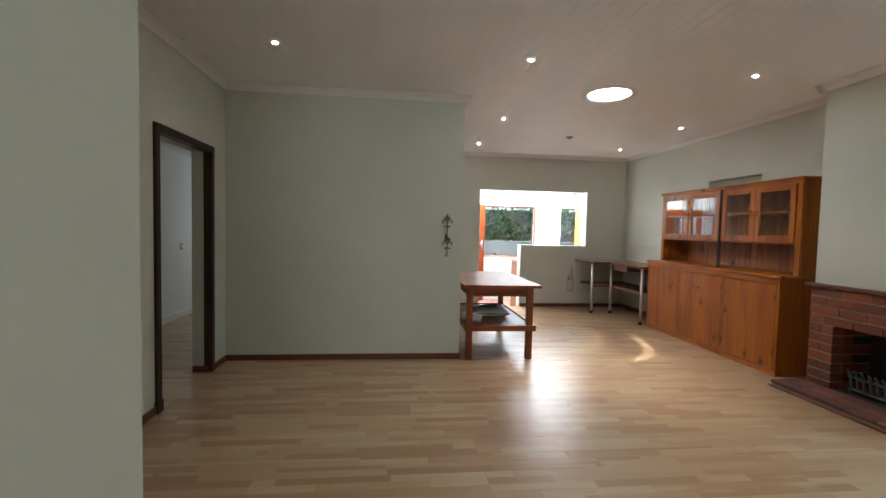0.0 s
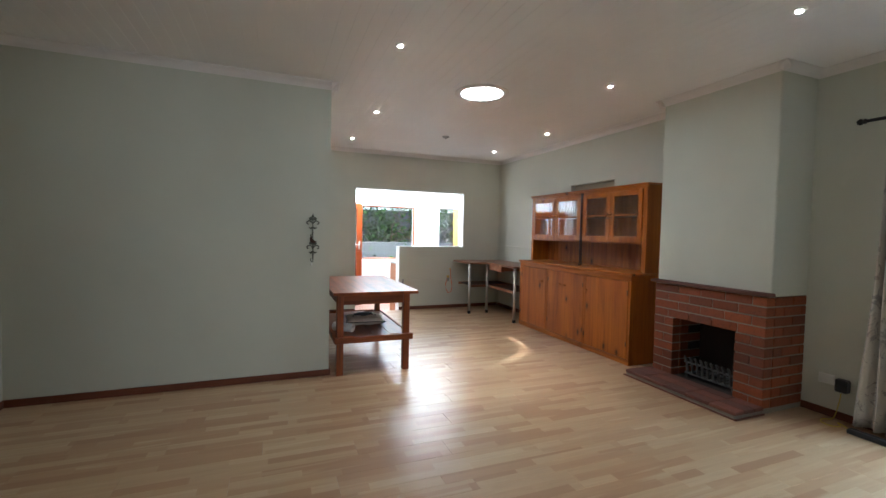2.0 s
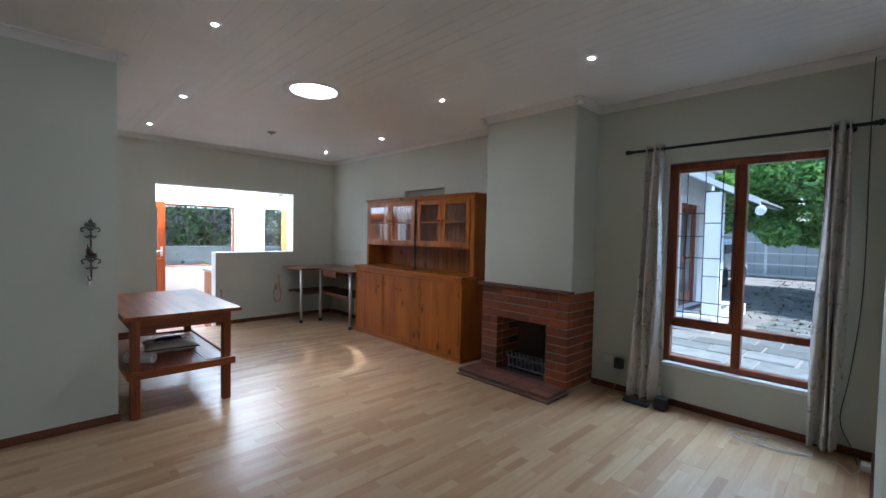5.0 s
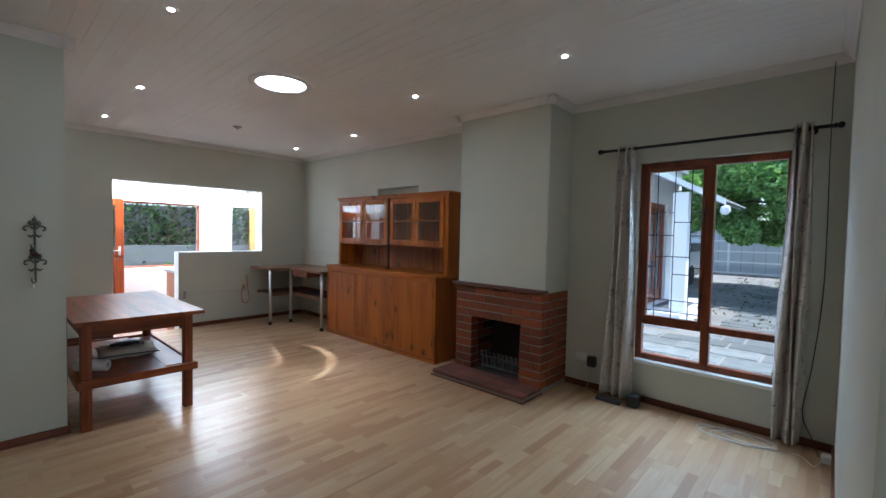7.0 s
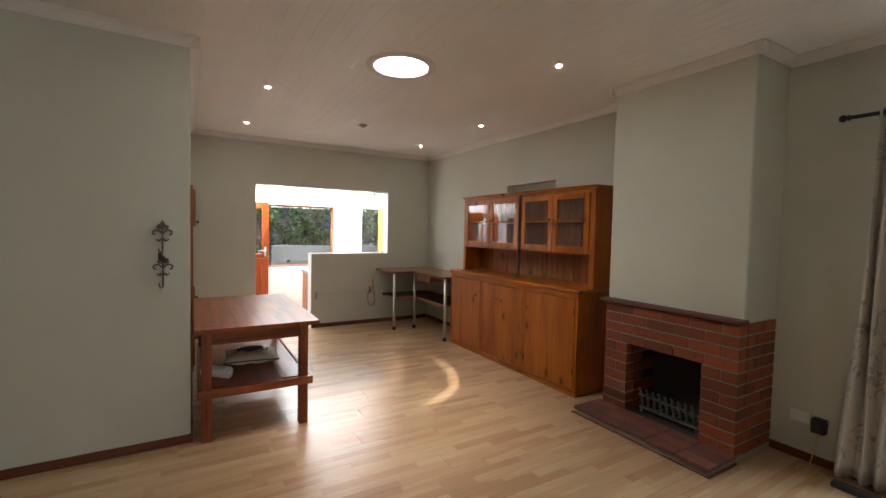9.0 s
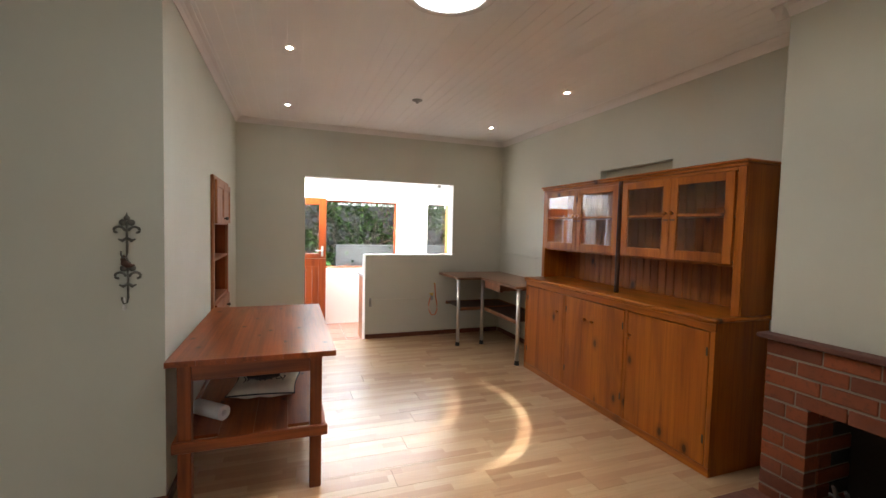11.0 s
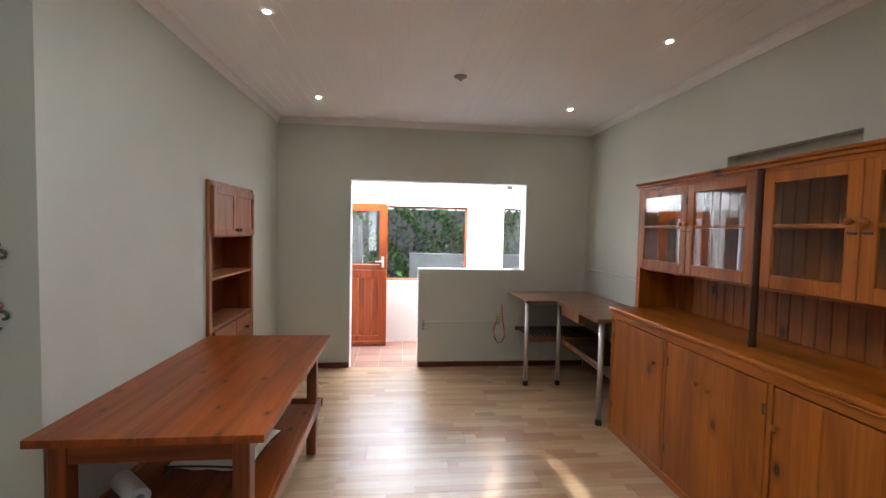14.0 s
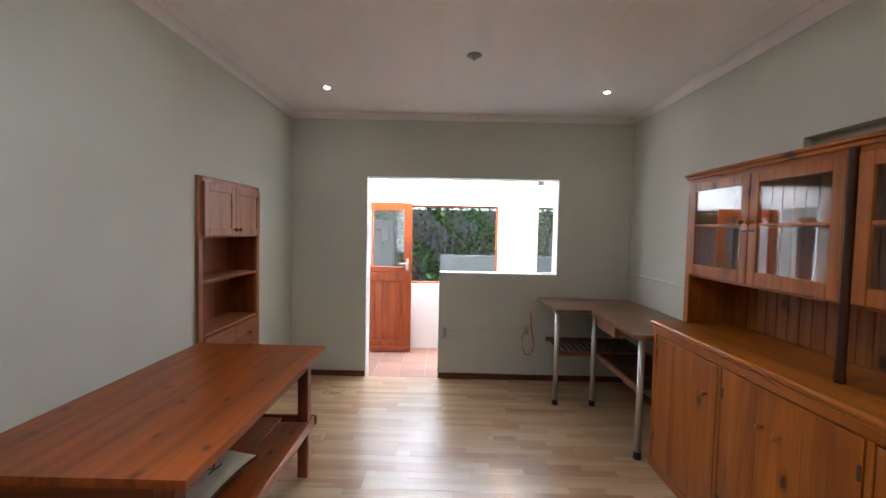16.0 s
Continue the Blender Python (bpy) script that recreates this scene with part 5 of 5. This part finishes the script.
wing = thing("house_wing", (10, 4.8, 0), "white painted house wing with timber double door and porch", "house")
W = 3.35
boxes("wall", OUT_WHITE, wing, [((6.4, W, -0.3), (11.0, W + 0.25, 3.0)), ((12.15, W, -0.3), (13.2, W + 0.25, 3.0)), ((11.0, W, 2.22), (12.15, W + 0.25, 3.0)), ((11.0, W, -0.3), (12.15, W + 0.25, 0.15)),
                                ((6.4, W + 0.25, -0.3), (6.65, 6.5, 3.0)), ((12.95, W + 0.25, -0.3), (13.2, 6.5, 3.0)), ((6.4, 6.5, -0.3), (13.2, 6.75, 3.0))], 0)
boxes("roof", ROOF, wing, [((6.3, W - 0.1, 3.0), (13.4, 6.9, 3.08))], 0.01)
boxes("porch_step", OUT_WHITE, wing, [((10.4, 2.62, -0.2), (13.0, W, 0.14))], 0.01)
boxes("porch_column", OUT_WHITE, wing, [((10.68, 2.62, 0.14), (10.95, 2.88, 2.34))], 0.008)
bm = bmesh.new()
for i in range(15):
    x = 10.66 + i * 0.16
    add_rod(bm, (x, 2.10, 2.12), (x, W, 2.79), 0.018, 6)
va = [bm.verts.new(p) for p in ((10.6, 2.06, 2.15), (13.0, 2.06, 2.15), (13.0, W, 2.835), (10.6, W, 2.835), (10.6, 2.06, 2.18), (13.0, 2.06, 2.18), (13.0, W, 2.865), (10.6, W, 2.865))]
for q in ((0, 1, 2, 3), (4, 5, 6, 7), (0, 1, 5, 4), (1, 2, 6, 5), (2, 3, 7, 6), (3, 0, 4, 7)):
    bm.faces.new([va[i] for i in q])
finish(bm, "porch_roof", ROOF, wing)
bm = bmesh.new()
va = [bm.verts.new(p) for p in ((10.55, 2.04, 2.09), (10.55, W, 2.80), (10.55, W, 2.90), (10.55, 2.04, 2.19), (10.598, 2.04, 2.09), (10.598, W, 2.80), (10.598, W, 2.90), (10.598, 2.04, 2.19))]
for q in ((0, 1, 2, 3), (4, 5, 6, 7), (0, 1, 5, 4), (1, 2, 6, 5), (2, 3, 7, 6), (3, 0, 4, 7)):
    bm.faces.new([va[i] for i in q])
finish(bm, "barge_board", FENCE_W, wing)
boxes("door", WIN_WOOD, wing, [((11.0, W + 0.06, 0.15), (11.09, W + 0.13, 2.22)), ((12.06, W + 0.06, 0.15), (12.15, W + 0.13, 2.22)), ((11.09, W + 0.06, 2.13), (12.06, W + 0.13, 2.22)), ((11.09, W + 0.08, 0.15), (11.20, W + 0.12, 2.13)),
                               ((11.51, W + 0.08, 0.15), (11.64, W + 0.12, 2.13)), ((11.95, W + 0.08, 0.15), (12.06, W + 0.12, 2.13)), ((11.20, W + 0.08, 0.15), (11.51, W + 0.12, 0.42)), ((11.64, W + 0.08, 0.15), (11.95, W + 0.12, 0.42)),
                               ((11.20, W + 0.08, 2.02), (11.51, W + 0.12, 2.13)), ((11.64, W + 0.08, 2.02), (11.95, W + 0.12, 2.13)), ((11.20, W + 0.08, 1.02), (11.51, W + 0.12, 1.14)), ((11.64, W + 0.08, 1.02), (11.95, W + 0.12, 1.14))], 0.004)
boxes("door_glass", paint("dim_glass", (0.16, 0.18, 0.20), 0.05), wing, [((11.20, W + 0.095, 0.42), (11.95, W + 0.1, 2.02))], 0)
dm = thing("doormat", (11.5, 3.0, 0.14), "dark grey doormat on the white porch step", "doormat")
boxes("mat", MAT_CLOTH, dm, [((10.95, 2.75, 0.14), (12.05, 3.25, 0.155))], 0.005)
fl = thing("floodlight", (10.6, 2.0, 2.0), "white security floodlight under the porch gutter", "outdoor lamp")
bm = bmesh.new()
add_rod(bm, (10.6, 2.07, 2.16), (10.6, 2.05, 2.08), 0.015, 8)
add_lathe(bm, (10.6, 2.05, 2.0), (-0.8, -0.5, -0.2), [(0.03, -0.06), (0.06, -0.04), (0.085, 0.02), (0.075, 0.04), (0.04, 0.045)], 16)
finish(bm, "head", FENCE_W, fl, True)

FXN = 23.0
structure("wall_boundary", FENCE_PANEL, [((FXN + 0.25, -12, -0.1), (FXN + 0.45, 16, 2.2))], "pale grey boundary wall behind the fence", "garden wall")
fen = thing("fence", (FXN, 3, 0.04), "white painted steel fence along the yard", "fence")
bm = bmesh.new()
for z in (0.12, 0.55, 0.98, 1.41, 1.84):
    add_box(bm, (FXN - 0.02, -9, z), (FXN + 0.02, 15, z + 0.05))
finish(bm, "rails", FENCE_W, fen)
bm = bmesh.new()
for i in range(60):
    y = -9 + i * 0.4
    add_box(bm, (FXN + 0.021, y, 0.1), (FXN + 0.05, y + 0.03, 1.95))
# uprights behind the rails carry their shade as a grey base colour
finish(bm, "uprights", paint("fence_shadow_grey", (0.33, 0.36, 0.39), 0.6), fen)
bm = bmesh.new()
for i in range(10):
    y = -8.2 + i * 2.4
    add_box(bm, (FXN - 0.05, y, 0.0), (FXN - 0.02, y + 0.09, 2.0))
finish(bm, "posts", FENCE_W, fen)
structure("kerb", GREY_WALL, [((FXN - 0.5, -9, 0.0), (FXN - 0.2, 15, 0.12))], "dark grey kerb below the fence", "kerb", 0.02)


def leaves(name, mat, parent, count, size, place, seed):
    """Many small folded leaves; place(rng) gives a point of the crown."""
    rng = np.random.default_rng(seed)
    V, F = [], []
    for i in range(count):
        p = place(rng)
        n_ = rng.normal(size=3)
        n_[2] = abs(n_[2]) + 0.5
        n_ /= np.linalg.norm(n_)
        u = np.cross(n_, rng.normal(size=3))
        u /= np.linalg.norm(u)
        w = np.cross(n_, u)
        s = size * rng.uniform(0.6, 1.3)
        b = len(V)
        V += [tuple(p - u * s), tuple(p + w * s * 0.45 + n_ * s * 0.12), tuple(p + u * s), tuple(p - w * s * 0.45 + n_ * s * 0.12)]
        F += [(b, b + 1, b + 2), (b, b + 2, b + 3)]
    at = Vector(parent.location)
    me = bpy.data.meshes.new(name)
    me.from_pydata([(v[0] - at.x, v[1] - at.y, v[2] - at.z) for v in V], [], F)
    me.materials.append(mat)
    ob = new(name, me)
    ob.parent = parent
    return tagged(ob, kind="stuff")


tree = thing("tree", (15.6, 0.2, 0.0), "leafy green garden tree with a low spreading crown", "tree")
bm = bmesh.new()
rt = random.Random(3)
add_tube(bm, [(15.6, 0.2, -0.1), (15.55, 0.3, 0.8), (15.6, 0.7, 1.7), (15.5, 1.3, 2.6), (15.4, 2.0, 3.8)], [0.24, 0.18, 0.16, 0.12, 0.05], 9)
clumps = []
# clumps far towards -y are unseen, added to shade the yard soil
for i in range(200):
    y = 2.2 + rt.uniform(-7.5, 2.3)
    low = 1.85 + 0.28 * math.sin(y * 2.1) + 0.05 * min(abs(y - 2.2), 2.6) ** 2
    c = Vector((16.1 + rt.uniform(-2.1, 3.2), y, low + rt.random() ** 1.5 * 3.4))
    clumps.append((c, rt.uniform(0.38, 0.68)))
    if i % 3 == 0:
        root = Vector((15.5, 1.1 + 0.005 * i, 2.3 + 0.007 * i))
        add_tube(bm, [tuple(root), tuple((root + c) / 2 + Vector((0, 0, 0.15))), tuple(c)], [0.05, 0.028, 0.010], 6)
finish(bm, "trunk_and_limbs", BARK, tree, True)


def crown(rng):
    c, r = clumps[rng.integers(len(clumps))]
    d_ = rng.normal(size=3)
    d_ /= np.linalg.norm(d_)
    return np.array(c) + d_ * r * rng.uniform(0.35, 1.0) ** 0.6 * np.array((1, 1, 0.75))


leaves("foliage", LEAF_TREE, tree, 190000, 0.080, crown, 11)

def yard_litter(rng):
    px, py = rng.uniform(10.5, 22.4), rng.uniform(-4.0, 3.2)
    return np.array((px, py, ground_z(px, py) + 0.035))


litter = thing("fallen_leaves", (15.0, 0.0, 0.0), "dry fallen leaves scattered over the yard", "leaves")
leaves("leaf_litter", leaf_mat("dry_leaf", (0.06, 0.045, 0.028), (0.13, 0.10, 0.065)), litter, 1500, 0.045, yard_litter, 17)

agave = thing("strap_leaf_plant", (13.6, 1.05, -0.05), "green strap-leaved garden plant at the paving edge", "plant")
bm = bmesh.new()
for i in range(46):
    an = i * 2.4
    L = rt.uniform(0.35, 0.75)
    h0 = rt.uniform(0.35, 0.85)
    c, s_ = math.cos(an), math.sin(an)
    prev = None
    for k in range(6):
        f = k / 5
        r_ = L * f
        z = -0.06 + h0 * math.sin(f * 2.3) * 0.9
        wd = 0.030 * (1 - f) + 0.003
        p = Vector((13.6 + c * r_, 1.05 + s_ * r_, z))
        side = Vector((-s_, c, 0)) * wd
        cur = (bm.verts.new(p - side), bm.verts.new(p + Vector((0, 0, -0.012 * (1 - f)))), bm.verts.new(p + side))
        if prev:
            bm.faces.new((prev[0], prev[1], cur[1], cur[0]))
            bm.faces.new((prev[1], prev[2], cur[2], cur[1]))
        prev = cur
finish(bm, "leaves", LEAF_STRAP, agave)

car = thing("car", (18.5, 5.2, 0.0), "white parked car beside the house wing", "car")
bm = bmesh.new()
sec = []
for x, hw, zt_, zb_ in ((16.4, 0.70, 0.85, 0.40), (16.5, 0.82, 1.05, 0.32), (16.75, 0.86, 1.42, 0.30), (17.4, 0.87, 1.55, 0.30), (18.6, 0.87, 1.54, 0.30), (19.3, 0.86, 1.10, 0.30), (20.2, 0.82, 0.98, 0.32), (20.4, 0.70, 0.75, 0.40)):
    cy = 4.75
    sec.append([bm.verts.new((x, cy + u * hw, z)) for u, z in ((-0.9, zb_), (-1, (zb_ + zt_) / 2 - 0.1), (-0.97, zt_ - 0.35), (-0.75, zt_ - 0.03), (0.75, zt_ - 0.03), (0.97, zt_ - 0.35), (1, (zb_ + zt_) / 2 - 0.1), (0.9, zb_))])
for u, w in zip(sec, sec[1:]):
    for i in range(8):
        bm.faces.new((u[i], u[(i + 1) % 8], w[(i + 1) % 8], w[i]))
bm.faces.new(sec[0])
bm.faces.new(sec[-1][::-1])
finish(bm, "body", CAR_PAINT, car, True)
for x in (17.1, 19.6):
    for y in (3.90, 5.42):
        bm = bmesh.new()
        add_rod(bm, (x, y, 0.36), (x, y + 0.18, 0.36), 0.31, 20)
        finish(bm, "wheel", TYRE, car)
boxes("tail_lamp", RED_LENS, car, [((16.42, 3.93, 0.85), (16.60, 4.05, 1.10))], 0.02)
boxes("rear_window", BLACK, car, [((16.60, 4.15, 1.08), (16.70, 5.35, 1.36))], 0.02)
boxes("side_window", BLACK, car, [((16.95, 3.895, 1.08), (18.9, 3.92, 1.36))], 0.01)

bb = thing("garden_bin", (6.95, 0.84, -0.16), "black plastic garden bin with domed lid", "bin")
bm = bmesh.new()
add_lathe(bm, (6.95, 0.84, -0.16), (0, 0, 1), [(0.13, 0), (0.15, 0.02), (0.17, 0.38), (0.18, 0.40)], 20)
finish(bm, "body", BLACK, bb, True)
bm = bmesh.new()
add_lathe(bm, (6.95, 0.84, 0.24), (0, 0, 1), [(0.20, 0), (0.20, 0.03), (0.18, 0.10), (0.12, 0.17), (0.04, 0.20)], 20)
finish(bm, "lid", BLACK, bb, True)

# hedge garden behind the kitchen
structure("wall_garden_low", GREY_WALL, [((3.93, 11.2, -0.4), (9, 11.4, 1.115))], "low grey plastered garden wall", "garden wall", 0.01)
structure("wall_garden_left", GREY_WALL, [((1.0, 11.6, -0.4), (3.0, 11.8, 1.75))], "grey plastered garden wall", "garden wall", 0.01)
structure("wall_garden_far", GREY_WALL, [((-6, 14.5, -0.4), (14, 14.8, 2.1))], "grey boundary wall behind the hedge", "garden wall")
mb = thing("meter_box", (2.86, 11.58, 1.5), "grey metal box on the garden wall", "meter box")
boxes("case", GREY_WALL, mb, [((2.76, 11.53, 1.33), (2.93, 11.6, 1.62))], 0.01)
hedge = thing("hedge", (4.5, 12.6, -0.16), "tangled dark green hedge with bare grey branches", "hedge")
bm = bmesh.new()
rh = random.Random(9)
for i in range(150):
    x, y = rh.uniform(1.5, 8.5), rh.uniform(11.9, 13.4)
    p = Vector((x, y, -0.2))
    pts, d_ = [tuple(p)], Vector((rh.uniform(-0.3, 0.3), rh.uniform(-0.15, 0.15), 1))
    for k in range(7):
        d_ = (d_ + Vector((rh.uniform(-0.55, 0.55), rh.uniform(-0.35, 0.3), rh.uniform(-0.25, 0.25)))).normalized()
        p = p + d_ * rh.uniform(0.3, 0.5)
        p.z = max(p.z, 0)
        pts.append(tuple(p))
    r0 = rh.uniform(0.010, 0.028)
    add_tube(bm, pts, [r0 * (1 - 0.1 * k) for k in range(8)], 5)
finish(bm, "branches", BARK, hedge, True)


def hedge_place(rng):
    z = rng.uniform(0.0, 1.0) ** 0.6 * 3.6
    if rng.random() < 0.18:
        z = rng.uniform(0.0, 1.0)
    c = np.array((rng.uniform(1.2, 9.0), 12.5 + rng.normal() * 0.55, z))
    return c + 0.3 * np.array((math.sin(c[2] * 5 + c[0] * 3), 0, math.sin(c[0] * 4.3)))


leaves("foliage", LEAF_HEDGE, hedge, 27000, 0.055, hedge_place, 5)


def low_plants(rng):
    return np.array((rng.uniform(2.9, 9), rng.uniform(10.6, 11.15), -0.15 + abs(rng.normal()) * 0.35 * (1.0 if rng.random() < 0.5 else 0.4)))


bed = thing("garden_bed_plants", (5.0, 10.9, -0.16), "low green plants along the garden wall", "plants")
leaves("foliage", LEAF_STRAP, bed, 2600, 0.08, low_plants, 8)

# ---- pieces: bricks, pavers, tiles, boards, paving ----
piece_meshes = {}


def piece(name, size, mat, at, parent, bevel=0.003, turn=None):
    """A box-shaped piece on shared mesh data; at is its low corner in the world."""
    key = (name, tuple(round(s, 3) for s in size), mat.name)
    if key not in piece_meshes:
        bm = bmesh.new()
        add_box(bm, (0, 0, 0), size, bevel)
        me = bpy.data.meshes.new(name)
        bm.to_mesh(me)
        bm.free()
        me.materials.append(mat)
        piece_meshes[key] = me
    ob = new(name, piece_meshes[key])
    ob.parent = parent
    ob.location = Vector(at) - Vector(parent.location)
    if turn:
        ob.rotation_euler = turn
    return ob


rb = random.Random(21)


def course(lo, hi, length, offset):
    cuts_, u = [lo], lo + offset
    while u < hi - 0.06:
        if u > lo + 0.06:
            cuts_.append(u)
        u += length
    return list(zip(cuts_, cuts_[1:] + [hi]))


BL = 0.227
for c in range(11):
    z = 0.043 + c * COURSE
    odd = c % 2
    over = z + BH > OZ
    spans = course(FY0, FY1, BL, BL if odd else 0.115) if over else course(FY0, OY0, 0.245, 0.0 if odd else 0.115)[:2] + course(OY1, FY1, 0.245, 0.0 if odd else 0.11)
    for a_, b_ in spans:
        if b_ - a_ > 0.03:
            piece("brick", (0.10, b_ - a_ - 0.007, BH), BRICK, (FX + rb.uniform(-0.0015, 0.0015), a_ + 0.0035, z), fp)
    for a_, b_ in course(FX + 0.101, X_RW - 0.01, BL, 0.115 if odd else BL):
        piece("brick", (b_ - a_ - 0.007, 0.10, BH), BRICK, (a_ + 0.0035, FY0 + rb.uniform(-0.001, 0.001), z), fp)
    for a_, b_ in course(FX + 0.101, X_R - 0.01, BL, 0.115 if odd else BL):
        piece("brick", (b_ - a_ - 0.007, 0.09, BH), BRICK, (a_ + 0.0035, FY1 - 0.09, z), fp)
    if not over:
        for a_, b_ in course(FX + 0.101, 5.93, BL, 0.115 if odd else BL):
            piece("brick", (b_ - a_ - 0.007, 0.06, BH), BRICK if a_ < 5.7 else SOOT, (a_ + 0.0035, OY1 - 0.002, z), fp)
            piece("brick", (b_ - a_ - 0.007, 0.06, BH), BRICK if a_ < 5.7 else SOOT, (a_ + 0.0035, OY0 - 0.058, z), fp)
for i in range(5):
    for j in range(3):
        piece("paver", (0.108, 0.2165, 0.030), PAVER, (5.222 + j * 0.112, 2.630 + i * 0.2215, 0.034 + rb.uniform(-0.001, 0.001)), hearth, 0.004)

kf = structure("floor_kitchen", GROUT, [((2.55, Y_F, FLOOR_K - 0.06), (6.1, 9.40, FLOOR_K - 0.004))], "grout bed of the kitchen floor", "floor")
for i in range(12):
    for j in range(6):
        x, y = 2.60 + i * 0.305, Y_F + 0.004 + j * 0.305
        w_ = min(0.299, 9.378 - y)
        if w_ > 0.03 and x < 5.9:
            piece("tile", (0.299, w_, 0.012), TILE, (x, y, FLOOR_K - 0.012 + rb.uniform(-0.0006, 0.0006)), kf, 0.002)

lf = structure("floor", GROUT, [((-1.6, -3.3, -0.20), (6.05, Y_F - 0.001, -0.012))], "light oak laminate board floor", "floor")
BW = 0.1935
regions = [(-3.2, Y_B, 1.335, 2.95), (Y_B, 2.62, 0.0, X_RW), (2.62, Y_P, -1.45, X_RW), (Y_P, Y_F - 0.002, X_D, X_R), (Y_P, 6.9, -1.45, -0.16)]
for ya, yb, xa, xb in regions:
    row = math.floor(ya / BW)
    while row * BW < yb:
        y_lo, y_hi = max(row * BW, ya), min((row + 1) * BW, yb)
        if y_hi - y_lo > 0.004:
            x = xa - ((row * 0.437) % 1.0) * 1.285
            while x < xb:
                p, q = max(x, xa), min(x + 1.285, xb)
                if q - p > 0.01:
                    piece("floor_board", (round(q - p - 0.0012, 3), round(y_hi - y_lo - 0.0010, 4), 0.011), LAMINATE, (p, y_lo, -0.011), lf, 0.0006)
                x += 1.285
        row += 1

pv = structure("pavement", SOIL, [((6.35, -3.0, -0.22), (9.0, 3.3, -0.165))], "soil bed of the stone paving", "pavement")
rp_ = random.Random(31)
x = 6.4
while x < 18.5:
    wx = rp_.choice((0.28, 0.34, 0.40, 0.48))
    y = -2.4 + rp_.uniform(0, 0.5)
    while y < 3.2:
        wy = rp_.choice((0.32, 0.45, 0.6, 0.75, 0.95))
        z = ground_z(x + wx / 2, 0)
        if not (x + wx > 10.4 and y + wy > 2.6):
            piece("paving_stone", (wx, wy - 0.035, 0.05), SLATE, (x, y, z - 0.032 + rp_.uniform(-0.006, 0.006)), pv, 0.012, (rp_.uniform(-0.012, 0.012), rp_.uniform(-0.012, 0.012), rp_.uniform(-0.03, 0.03)))
        y += wy
    x += wx + 0.03
